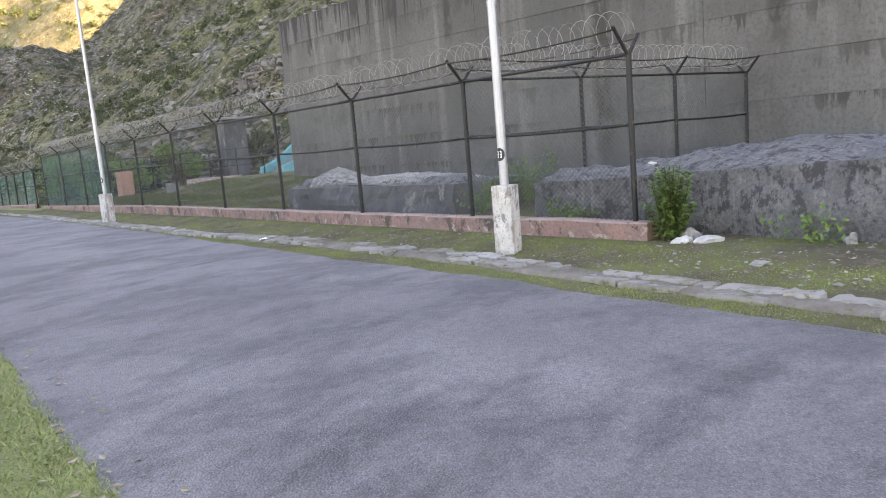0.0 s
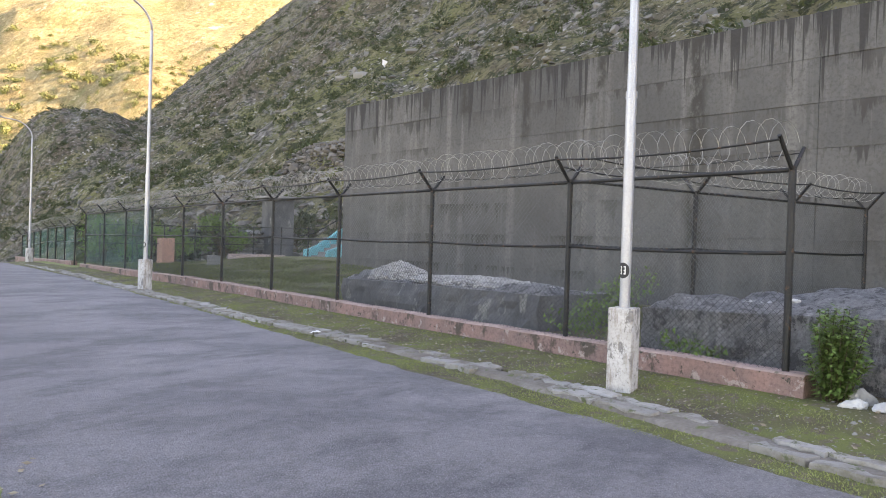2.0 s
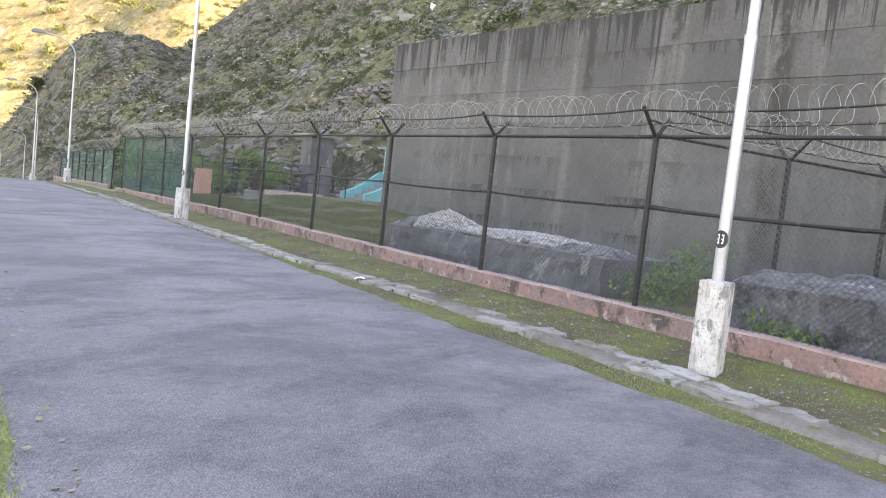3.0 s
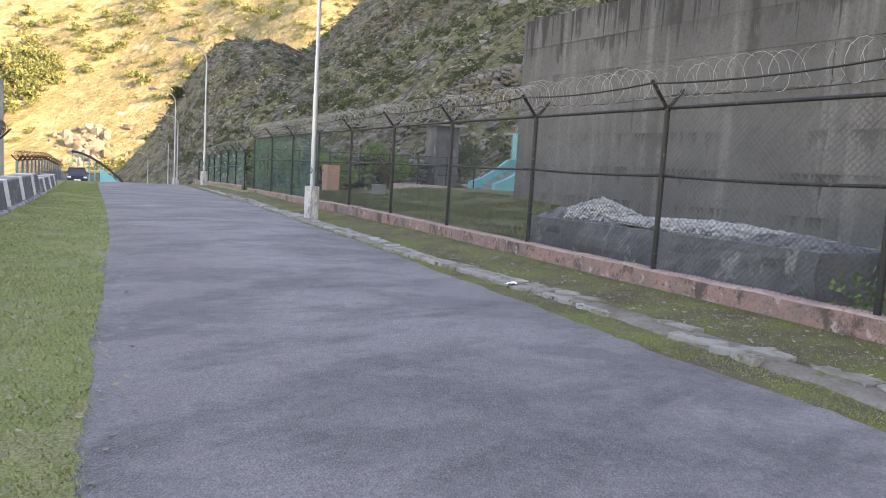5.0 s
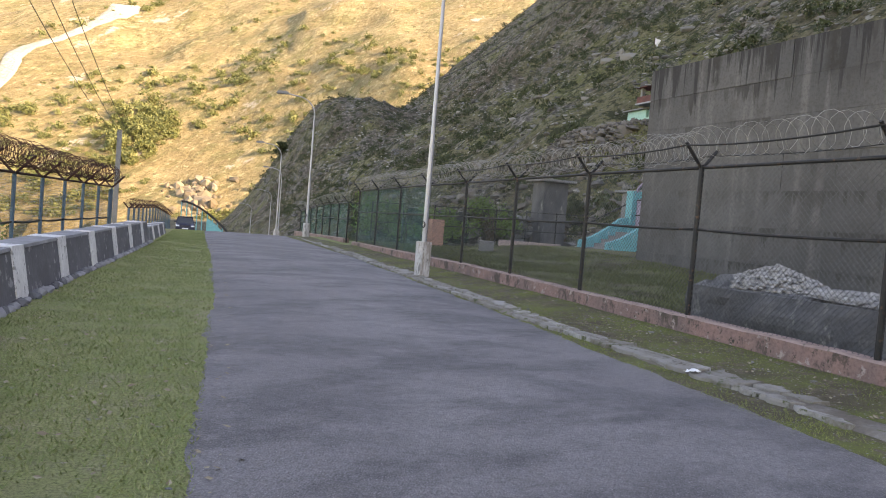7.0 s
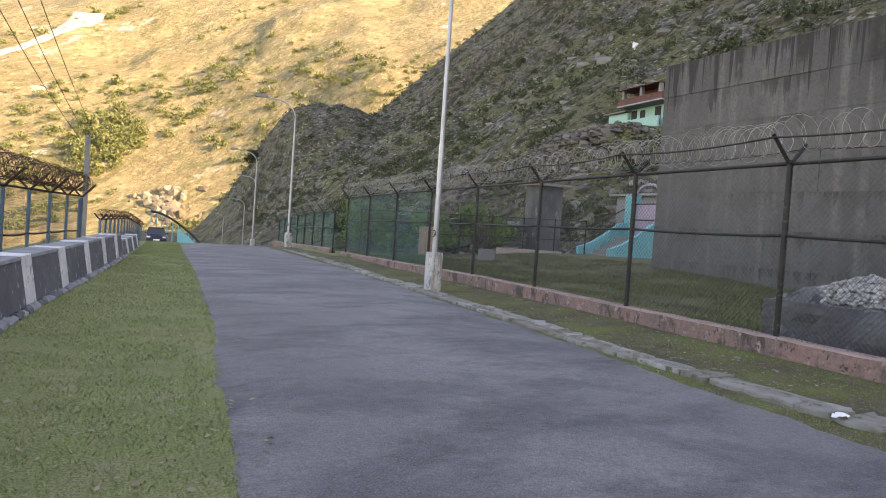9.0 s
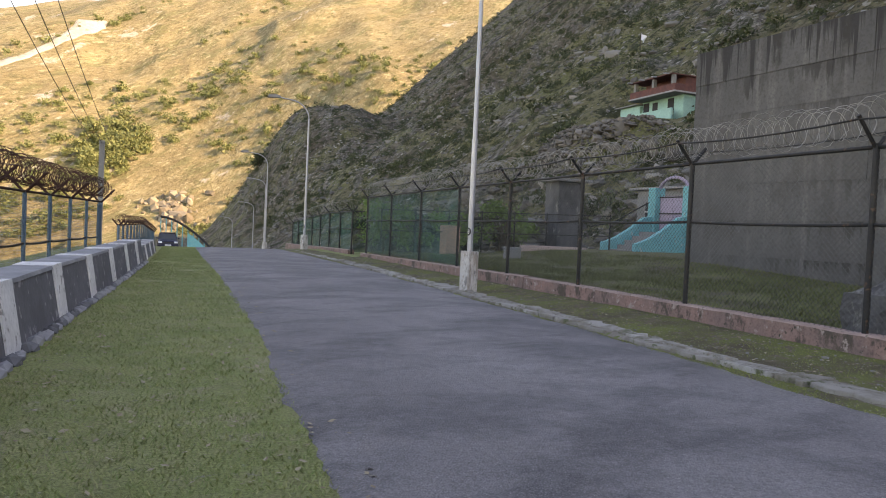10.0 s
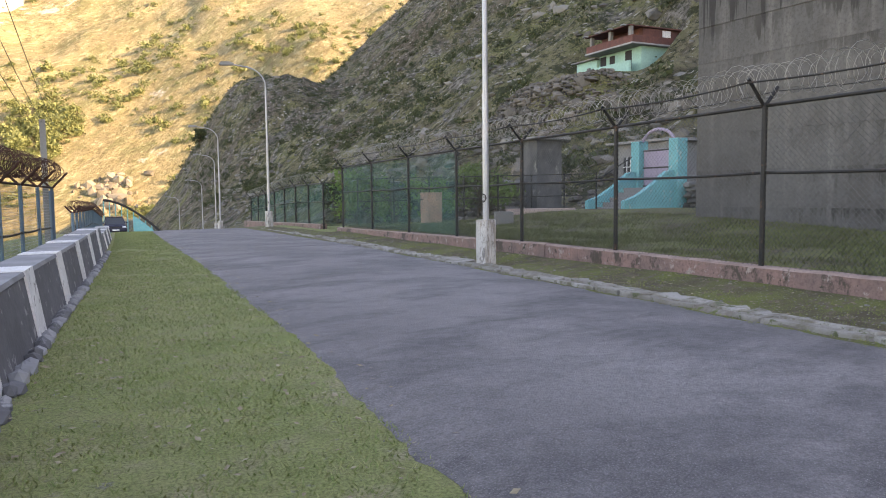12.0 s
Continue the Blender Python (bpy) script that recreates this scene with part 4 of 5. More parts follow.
def stone(place, size, seed, label, mat=STONE):
    """One lying stone, rounded by two passes of subdivision and dented."""
    rng = np.random.default_rng(seed)
    bm = bmesh.new()
    bmesh.ops.create_icosphere(bm, subdivisions=3, radius=1.0)
    off = rng.uniform(0, 50)
    for v in bm.verts:
        k = 1 + 0.7 * noise.noise(v.co * 1.1 + Vector((off, 0, 0))) + 0.15 * noise.noise(v.co * 3 + Vector((0, off, 0)))
        v.co = Vector((v.co.x * size[0] * k, v.co.y * size[1] * k, max(-0.5, v.co.z) * size[2] * k))
    me = bpy.data.meshes.new("stone")
    bm.to_mesh(me)
    bm.free()
    me.materials.append(mat)
    ob = new("stone", me)
    ob.matrix_basis = pose(place[0], place[1], float(land(*place[:2])) + (place[2] if len(place) > 2 else size[2] * 0.3), 0, 0, rng.uniform(0, 360))
    return tagged(ob, label, "stone", "loose pale stones")


stone((7.95, 4.72), (0.17, 0.08, 0.055), 1, "white-washed stone lying by the bush", PALE)
stone((7.82, 4.98), (0.11, 0.08, 0.06), 2, "white-washed stone lying by the bush", PALE)
stone((8.05, 5.0), (0.1, 0.1, 0.11), 3, "brown stone lying by the bush")
stone((8.35, 3.3), (0.08, 0.06, 0.08), 4, "pale stone lying on the verge")
stone((7.15, 3.72), (0.09, 0.06, 0.035), 5, "flat pale stone lying on the verge")
stone((8.85, 7.45, 0.68), (0.06, 0.055, 0.055), 6, "white stone on top of the concrete block", PALE)
stone((9.1, 6.2, 0.76), (0.07, 0.045, 0.035), 7, "white stone on top of the concrete block", PALE)
stones("verge_pebbles", 260, lambda r: (r.uniform(6.4, 9.0), r.uniform(-2, 5.3)), (0.012, 0.05), STONE, "scattered pebbles on the bare verge", 5)
stones("fence_foot_pebbles", 230, lambda r: (r.uniform(6.6, 7.7), r.uniform(5, 34)), (0.01, 0.035), STONE, "scattered pebbles along the fence wall", 6)
stones("block_rubble", 300, lambda r: (r.uniform(8.1, 8.6), r.normal(10.4, 1.1)), (0.02, 0.09), STONE, "broken grey rubble between fence and block", 7)


GRAVEL = make_leaf("pale_crushed_gravel", (0.42, 0.41, 0.39), (0.2, 0.195, 0.185))


def heap(centre, rx, ry, h, seed, label, count=900):
    rng = np.random.default_rng(seed)
    s = Shape()
    for _ in range(count):
        a, u = rng.uniform(0, 6.28), rng.random() ** 0.5
        x, y = centre[0] + rx * u * math.cos(a), centre[1] + ry * u * math.sin(a)
        r = rng.uniform(0.018, 0.05)
        s.rock((x, y, centre[2] + h * (1 - u) ** 0.8), (r, r, r * 0.7), rng)
    n = 14
    rim = [(centre[0] + rx * math.cos(6.2832 * i / n), centre[1] + ry * math.sin(6.2832 * i / n), centre[2] - 0.03) for i in range(n)]
    mid = [(centre[0] + rx * 0.5 * math.cos(6.2832 * i / n), centre[1] + ry * 0.5 * math.sin(6.2832 * i / n), centre[2] + h * 0.5) for i in range(n)]
    s.add(rim + mid + [(centre[0], centre[1], centre[2] + h)], [(i, (i + 1) % n, n + (i + 1) % n, n + i) for i in range(n)] + [(n + i, n + (i + 1) % n, 2 * n) for i in range(n)])
    return solid("gravel_heap", s, GRAVEL, label, "gravel heap", kind="stuff")


heap((9.4, 14.6, 0.76), 0.7, 0.95, 0.36, 1, "pale gravel heap on the long concrete block")
heap((9.5, 12.2, 0.8), 0.8, 2.0, 0.13, 2, "thin gravel spread on the long concrete block")


heap((9.5, 6.2, 0.84), 0.85, 1.5, 0.08, 3, "thin gravel spread on the large concrete block", 500)


def build_litter():
    s = Shape()
    rng = np.random.default_rng(2)
    for i in range(6):
        for k in range(5):
            s.v.append((0.05 * i + rng.uniform(-0.01, 0.01), 0.04 * k + rng.uniform(-0.01, 0.01), 0.02 + rng.uniform(0, 0.045)))
    s.f = [(i * 5 + k, (i + 1) * 5 + k, (i + 1) * 5 + k + 1, i * 5 + k + 1) for i in range(5) for k in range(4)]
    ob = solid("litter", s, PAPER, "crumpled white paper litter on the gutter", "litter")
    ob.matrix_basis = pose(6.1, 12.25, 0.03, 0, 0, 20) @ Matrix.Diagonal((0.7, 0.7, 0.8, 1))


build_litter()


# ---- left side: parapet and fence ----
def build_parapet(y0, y1, bands, h0, label):
    p = thing("parapet", (0, 0, 0), label, "parapet")
    p["kind"] = "structure"
    rng = np.random.default_rng(int(y0))

    def section(y, out, top):
        x, g = float(parapet_x(y)), float(grade(y))
        return [(x + 0.1 + out, y, g - 0.2), (x - 0.03 + out, y, g + top), (x - 0.42 - out, y, g + top), (x - 0.5 - out, y, g - 0.4)]

    def stretch(ya, yb, out, top, name, mat):
        s, n = Shape(), max(1, int((yb - ya) / 0.6))
        for i in range(n + 1):
            s.v += section(ya + (yb - ya) * i / n, out, top + rng.uniform(-0.006, 0.006))
        for i in range(n):
            for k in range(3):
                q = i * 4 + k
                s.f.append((q, q + 1, q + 5, q + 4))
        s.f += [(3, 2, 1, 0), tuple(n * 4 + k for k in range(4))]
        part(name, s, mat, p)

    edges = [y0] + [v for b in bands for v in (b - 0.26, b + 0.26)] + [y1]
    for i in range(0, len(edges), 2):
        if edges[i + 1] - edges[i] > 0.05:
            stretch(edges[i], edges[i + 1] - 0.004, 0.0, h0 - 0.04, "panel", PARAPET)
            s, n = Shape(), max(1, int((edges[i + 1] - edges[i]) / 0.6))
            for j in range(n + 1):
                y = edges[i] + (edges[i + 1] - 0.004 - edges[i]) * j / n
                x, g = float(parapet_x(y)), float(grade(y)) + h0 - 0.038
                s.v += [(x - 0.015, y, g), (x - 0.03, y, g + 0.04), (x - 0.43, y, g + 0.04), (x - 0.44, y, g)]
            for j in range(n):
                for k in range(4):
                    s.f.append((j * 4 + k, j * 4 + (k + 1) % 4, j * 4 + 4 + (k + 1) % 4, j * 4 + 4 + k))
            s.f += [(3, 2, 1, 0), tuple(n * 4 + k for k in range(4))]
            part("coping", s, CAP, p, "pale cement coping")
    for b in bands:
        stretch(b - 0.256, b + 0.256, 0.012, h0 + 0.012, "painted_band", WHITE)


build_parapet(6.0, 31.0, [8.6, 11.2, 13.75, 16.3, 18.75, 21.25, 23.95, 26.7, 29.4], 0.65, "sooty cement parapet with white painted bands")
build_parapet(31.9, 40.0, [33.2, 35.9, 38.6], 0.45, "low sooty cement parapet with white painted bands")


def build_plinth():
    rng = np.random.default_rng(12)
    base = thing("parapet_footing", (0, 0, 0), "rough broken stone footing along the parapet", "footing")
    base["kind"] = "structure"
    y = 7.0
    while y < 31:
        length = rng.uniform(0.12, 0.34)
        r = Shape().add(ICO_V * 0, [])
        r.v = []
        q = ICO_V * (1 + rng.uniform(-0.15, 0.15, (12, 1))) * np.array((0.075 * rng.uniform(0.7, 1.3), length * 0.62, 0.075 * rng.uniform(0.6, 1.3)))
        r.add((q + np.array((float(parapet_x(y)) + 0.13, y, float(grade(y)) + 0.01))).tolist(), ICO_F)
        part("footing_stone", r, PARAPET if rng.random() < 0.5 else CAP, base)
        y += length * 0.9


build_plinth()
NET_BLUE = make_net("blue_grey_net", (0.12, 0.2, 0.24), 0.42)
BLUE = speckled("blue_grey_sheet", (0.1, 0.17, 0.22), (0.08, 0.14, 0.19), 1.5, 0.7)


DULLGRASS = make_leaf("mossy_grass", (0.17, 0.21, 0.05), (0.28, 0.29, 0.1))


def river_fence(a, b, count, h, label, seed, wide=0.34):
    f = thing("river_fence", (0, 0, 0), label, "fence", "river side fences")
    a, b = Vector(a), Vector(b)
    across = Vector((b.y - a.y, a.x - b.x, 0)).normalized()
    up = Vector((0, 0, 1))
    tops = []
    for i in range(count + 1):
        p = a.lerp(b, i / count)
        p.z += float(grade(p.y))
        post = part("post", Shape().tube([p - up * 1.0, p + up * h], 0.035, 8), BLUE, f)
        for sgn in (-1, 1):
            part("arm", Shape().tube([p + up * (h - 0.03), p + up * (h + wide) + across * sgn * wide], 0.026, 6), RUST, post)
        tops.append(p + up * h)
    for p, q in zip(tops[:-1], tops[1:]):
        rail(f, p, q, 0.024, 0.0, "rail", RUST)
        rail(f, p - up * (h * 0.55), q - up * (h * 0.55), 0.02, 0.02, "mid_rail")
        for s in (-1, 1):
            rail(f, p + up * wide + across * s * wide, q + up * wide + across * s * wide, 0.008, 0.04, "strand", RUST)
        wires = Shape()
        for k in range(int(h / 0.06)):
            wires.tube([p - up * (0.03 + 0.06 * k), q - up * (0.03 + 0.06 * k)], 0.003, 3, False)
        part("wire_mesh", wires, WIRE, f)
        net = Shape()
        for u in range(9):
            for w in range(6):
                v = p.lerp(q, u / 8) - up * (0.03 + (h - 0.1) * w / 5) - across * (0.05 + 0.015 * math.sin(u * 1.7 + w * 1.3))
                net.v.append(tuple(v))
        net.f = [(u * 6 + w, u * 6 + w + 1, (u + 1) * 6 + w + 1, (u + 1) * 6 + w) for u in range(8) for w in range(5)]
        part("net", net, NET_BLUE, f, "thin blue-grey net", True)
    loose = wide < 0.2
    coil("rusted_razor_wire", [t + up * (wide + 0.02) for t in tops], wide * 0.75, 0.32 if loose else 0.15, 0.0058, RUST, "rusted razor wire on the river side fence", seed)
    if not loose:
        coil("rusted_razor_wire", [t + up * (wide - 0.02) + across * 0.1 for t in tops], wide * 0.62, 0.17, 0.0055, RUST, "rusted razor wire on the river side fence", seed + 1)
    return f, tops


fence_a, tops_a = river_fence((-3.4, 6.0, 0), (-0.62, 30.0, 0), 14, 1.62, "rusty forked-post fence with blue-grey net behind the parapet", 3)
river_fence((-0.25, 32.5, 0), (0.95, 60.0, 0), 15, 1.02, "low rusty forked-post fence along the river side", 8, 0.17)
end = Shape().box((-0.02, -0.45, -0.6), (0.02, 0.02, 1.55), 0.006)
sheet = part("end_sheet", end, BLUE, fence_a, "blue-grey end sheet")
sheet.matrix_basis = pose(-0.6, 30.0, float(grade(30)), 0, 0, -6)
post_c = thing("utility_post", (-1.1, 38.9, -1.5), "square grey concrete utility post behind the fence", "post")
part("shaft", Shape().prism([(-0.09, -0.09), (0.09, -0.09), (0.09, 0.09), (-0.09, 0.09)], 2, 0, 5.4), GREYW, post_c)
for k, dx in enumerate((-0.3, 0.0, 0.3)):
    a, b = Vector((-1.1 + dx, 38.9, 3.8)), Vector((-2.3 + dx * 1.6, 2.0, 9.4 + 0.3 * k))
    pts = [a.lerp(b, i / 16) - Vector((0, 0, 0.9 * 4 * (i / 16) * (1 - i / 16))) for i in range(17)]
    solid("overhead_cable", Shape().tube(pts, 0.009, 4), POST, "thin dark overhead cable above the river fence", "cable", "overhead cables")


# ---- car ----
def build_car():
    paint = speckled("dark_navy_car_paint", (0.025, 0.027, 0.05), (0.03, 0.032, 0.055), 1, 0.25, 0.3)
    glass = material("car_glass", (0.05, 0.055, 0.06), 0.08)
    rubber = speckled("tyre_rubber", (0.02, 0.02, 0.02), (0.03, 0.03, 0.03), 6, 0.9)
    lens = material("headlamp_lens", (0.75, 0.77, 0.8), 0.15)
    car = thing("car", (2.2, 74.2, float(land(2.2, 76.0)) + 0.02), "dark navy hatchback parked on the grass verge", "car")
    prof = [(-0.02, 0.35), (0.0, 0.62), (0.1, 0.76), (1.0, 0.86), (3.5, 0.88), (3.62, 0.6), (3.6, 0.3), (3.2, 0.22), (0.3, 0.22)]
    b = Shape()
    n = len(prof)
    for w, k in ((-0.8, 0.94), (-0.76, 1.0), (0.76, 1.0), (0.8, 0.94)):
        b.v += [(w, 1.8 + (y - 1.8) * k, 0.5 + (z - 0.5) * k) for y, z in prof]
    b.f = [tuple(range(n)), tuple(range(4 * n - 1, 3 * n - 1, -1))] + [(r * n + (i + 1) % n, r * n + i, (r + 1) * n + i, (r + 1) * n + (i + 1) % n) for r in range(3) for i in range(n)]
    body = part("body", b, paint, car)
    cab = Shape()
    low, top = [(0.95, 0.85), (3.45, 0.87)], [(1.6, 1.36), (3.1, 1.38)]
    cab.v = [(sx * 0.74, y, z) for y, z in low for sx in (-1, 1)] + [(sx * 0.58, y, z) for y, z in top for sx in (-1, 1)]
    cab.f = [(0, 1, 5, 4), (2, 6, 7, 3), (0, 4, 6, 2), (1, 3, 7, 5)]
    part("glasshouse", cab, glass, car, "dark car windows")
    part("roof", Shape().box((-0.59, 1.55, 1.35), (0.59, 3.15, 1.41), 0.02), paint, car)
    for sx in (-1, 1):
        for y0, z0, y1, z1 in ((0.95, 0.86, 1.6, 1.37), (3.45, 0.88, 3.1, 1.39)):
            part("pillar", Shape().tube([(sx * 0.74, y0, z0), (sx * 0.585, y1, z1)], 0.03, 6), paint, car)
        part("headlight", Shape().box((sx * 0.62 - 0.14, -0.03, 0.58), (sx * 0.62 + 0.14, 0.06, 0.71), 0.02), lens, body, "pale headlight")
        part("mirror", Shape().box((sx * 0.86 - 0.07, 1.15, 0.88), (sx * 0.86 + 0.07, 1.25, 1.0), 0.02), paint, car)
        for y in (0.68, 2.95):
            w = Shape().tube([(sx * 0.66, y, 0.29), (sx * 0.82, y, 0.29)], 0.29, 18)
            tyre = part("wheel", w, rubber, car)
            part("rim", Shape().tube([(sx * 0.81, y, 0.29), (sx * 0.83, y, 0.29)], 0.18, 14), STEEL, tyre)
    part("bumper", Shape().box((-0.78, -0.08, 0.28), (0.78, 0.05, 0.5), 0.03), paint, car)
    part("grille", Shape().box((-0.4, -0.035, 0.58), (0.4, 0.03, 0.68), 0.01), BLACK, body, "black grille")
    part("number_plate", Shape().box((-0.25, -0.1, 0.36), (0.25, -0.082, 0.46), 0.004), PAPER, car, "white number plate")


build_car()


# ---- the compound behind the fence ----
def build_gate_stairs():
    st = thing("stairway", (0, 0, 0), "turquoise plastered stairway up to a gate", "stairway")
    for y in (30.15, 32.1):
        edge = [(18.3, 0.3), (18.3, 2.05), (17.9, 1.98), (17.3, 1.55), (16.7, 1.2), (16.3, 1.05), (16.1, 1.0), (16.1, 0.15)]
        part("side_wall", Shape().prism(edge, 1, y, y + 0.2), TEAL, st, "turquoise stair side wall")
    for k in range(7):
        part("tread", Shape().box((15.75 + 0.32 * k, 30.36, 0.1), (18.4, 32.09, 0.42 + 0.17 * k), 0.01), GREYW, st)
    part("handrail", Shape().tube([(15.6, 32.2, 1.55), (16.6, 32.2, 1.75), (18.1, 32.2, 2.55)], 0.025, 8), POST, st)
    gate = thing("gate", (18.45, 30.0, 1.4), "metal gate between two turquoise pillars", "gate")
    for y in (0.0, 1.95):
        part("pillar", Shape().box((-0.22, y, -1.2), (0.22, y + 0.44, 1.72), 0.02), TEAL, gate, "turquoise pillar")
    lilac = speckled("lilac_gate_paint", (0.34, 0.28, 0.36), (0.28, 0.24, 0.31), 1.2, 0.7)
    for y in (0.46, 1.2):
        leaf = part("gate_leaf", Shape().box((-0.02, y, 0.05), (0.02, y + 0.72, 1.4), 0.01), lilac, gate, "faded lilac gate leaf")
        for z in (0.1, 0.75, 1.36):
            part("bar", Shape().box((-0.05, y, z - 0.025), (-0.022, y + 0.72, z + 0.025)), POST, leaf)
    arch = [(0.0, 0.35 + 0.85 - 0.85 * math.cos(a), 1.5 + 0.6 * math.sin(a)) for a in (math.pi * i / 12 for i in range(13))]
    part("arch", Shape().tube(arch, 0.06, 8), lilac, gate, "pale pink arch")
    return st, gate


BACK = Matrix.Translation((0.04, 10.9, 1.3)) @ Matrix.Diagonal((1.12, 1.12, 1.12, 1)) @ Matrix.Translation((-0.04, -10.9, -1.3))
for ob in build_gate_stairs():
    ob.matrix_basis = BACK @ ob.matrix_basis


PALEPINK = speckled("pale_pink_plaster", (0.42, 0.32, 0.29), (0.33, 0.26, 0.24), 1.5, 0.9)


def plain_wall(name, a, b, z0, z1, thick, mat, label, category="wall"):
    a, b = Vector((*a, 0)), Vector((*b, 0))
    d = (b - a)
    ob = solid(name, Shape().box((0, -thick / 2, 0), (d.length, thick / 2, z1 - z0), 0.015), mat, label, category)
    ob.matrix_basis = pose(a.x, a.y, z0, 0, 0, math.degrees(math.atan2(d.y, d.x)))
    return ob


DULLSTONE = speckled("dull_grey_masonry", (0.13, 0.125, 0.115), (0.075, 0.073, 0.068), 1.2, 0.9, 0, 10, 0.6, 0.03)


def rubble_wall(a, b, z0, z1, seed, label, size=0.34):
    """A dry stone wall of separate stones."""
    rng = np.random.default_rng(seed)
    w = thing("stone_wall", (0, 0, 0), label, "stone wall")
    a, b = Vector((*a, 0)), Vector((*b, 0))
    d = b - a
    n, rows = int(d.length / size), int((z1 - z0) / (size * 0.62)) + 1
    for r in range(rows):
        for i in range(n):
            p = a.lerp(b, (i + 0.5 * (r % 2) + rng.uniform(-0.15, 0.15)) / n)
            s = Shape().rock((0, 0, 0), (size * 0.62 * rng.uniform(0.8, 1.15), 0.3, size * 0.42 * rng.uniform(0.8, 1.2)), rng)
            ob = part("stone", s, DULLSTONE if rng.random() < 0.6 else GREYW, w)
            ob.matrix_basis = pose(p.x, p.y, z0 + (r + 0.4) * size * 0.62, 0, 0, math.degrees(math.atan2(d.y, d.x)) + rng.uniform(-6, 6))
    return w


rubble_wall((20.9, 32.2), (21.2, 26.5), 0.2, 1.6, 1, "grey stone retaining wall beside the gate stairs")
rubble_wall((10.5, 41.0), (19.6, 38.6), 0.3, 1.7, 2, "grey stone retaining wall behind the compound lawn", 0.36)
plain_wall("low_wall", (13.6, 33.6), (15.9, 32.6), 0.3, 0.74, 0.22, PALEPINK, "low pale pink wall on the lawn", "low wall")
plain_wall("pedestal", (11.6, 30.9), (12.1, 30.7), 0.15, 0.72, 0.5, GREYW, "square grey concrete pedestal on the lawn", "pedestal")


def hut(name, x0, x1, y0, y1, z0, z1, mat, label, roof=True, door=None, windows=()):
    h = thing(name, (x0, y0, z0), label, "hut")
    w, d, t = x1 - x0, y1 - y0, z1 - z0
    part("wall", Shape().box((0, 0, 0), (w, d, t), 0.02), mat, h)
    if roof:
        part("roof", Shape().box((-0.3, -0.3, t), (w + 0.3, d + 0.3, t + 0.12), 0.02), GREYW, h, "grey flat roof slab")
    for y, z, wy, wz in windows:
        win = part("window", Shape().box((-0.03, y, z), (-0.004, y + wy, z + wz)), DARK, h, "dark barred window")
        for k in range(1, 4):
            part("bar", Shape().box((-0.05, y + wy * k / 4 - 0.02, z), (-0.032, y + wy * k / 4 + 0.02, z + wz)), WHITE, win)
        part("cross_bar", Shape().box((-0.05, y, z + wz / 2 - 0.02), (-0.032, y + wy, z + wz / 2 + 0.02)), WHITE, win)
    return h


hut("booth", 11.1, 11.65, 34.8, 35.5, 0.2, 1.35, PEACH, "small peach plastered booth inside the fence", False)
hut("shed", 17.8, 19.1, 38.0, 39.2, 0.5, 3.6, DARK_FACE, "dark grey cement shed with a pale flat roof")
hut("gatehouse", 23.0, 26.6, 35.4, 39.2, 1.0, 3.5, GREYW, "grey gatehouse with barred windows", True, None, ((0.4, 1.0, 1.1, 0.9), (2.1, 1.0, 1.0, 0.9)))


def build_inner_fence():
    f = thing("inner_fence", (0, 0, 0), "thin dark fence across the compound lawn", "fence", "compound fences")
    a, b = Vector((8.8, 35.8, 0.15)), Vector((17.6, 33.6, 0.3))
    up = Vector((0, 0, 1))
    for i in range(8):
        p = a.lerp(b, i / 7)
        part("post", Shape().tube([p - up * 0.1, p + up * 1.75], 0.03, 8), POST, f)
    for h in (0.9, 1.7):
        rail(f, a + up * h, b + up * h, 0.018)


build_inner_fence()


def tree(place, height, spread, seed, label, leaf=SCRUB, count=1600, size=0.13, name="tree"):
    rng = np.random.default_rng(seed)
    z = float(land(*place))
    t = thing(name, (*place, z - 0.1), label, "tree")
    trunk = part("trunk", Shape().tube([(0, 0, 0), (0.05 * height * rng.uniform(-1, 1), 0, height * 0.35), (0.06 * height * rng.uniform(-1, 1), 0.04 * height, height * 0.75)], 0.035 * height, 8, True, 0.012 * height), BARK, t)
    tri = []
    for i in range(9):
        a, r, h = rng.uniform(0, 6.28), spread * rng.uniform(0.2, 0.75), height * rng.uniform(0.4, 0.95)
        tip = (r * math.cos(a), r * math.sin(a), h)
        part("limb", Shape().tube([(0, 0, height * rng.uniform(0.25, 0.5)), tip], 0.012 * height, 5, True, 0.004 * height), BARK, trunk)
        tri.append(leaf_ball(rng, tip, spread * rng.uniform(0.3, 0.5), count // 9, size))
    crown = triangles("crown", np.concatenate(tri), leaf)
    crown.parent = t
    return t


tree((20.6, 40.4), 3.6, 1.3, 3, "small dark tree beside the gatehouse")
tree((15.0, 37.5), 2.6, 1.4, 4, "dense green shrub tree by the stone wall", LEAF)
tree((15.4, 38.9), 2.4, 1.3, 8, "dense green shrub tree by the stone wall")
tree((12.6, 37.6), 2.0, 1.2, 9, "dense green shrub tree by the stone wall", LEAF)
tree((9.6, 38.2), 2.2, 1.3, 5, "bushy green shrub between the two fences", LEAF)
tree((11.0, 38.0), 2.0, 1.2, 6, "bushy green shrub between the two fences", LEAF)


tree((29.5, 225), 4.8, 2.4, 12, "dark rounded tree on the slope's shaded edge", SCRUB, 1600, 0.45)


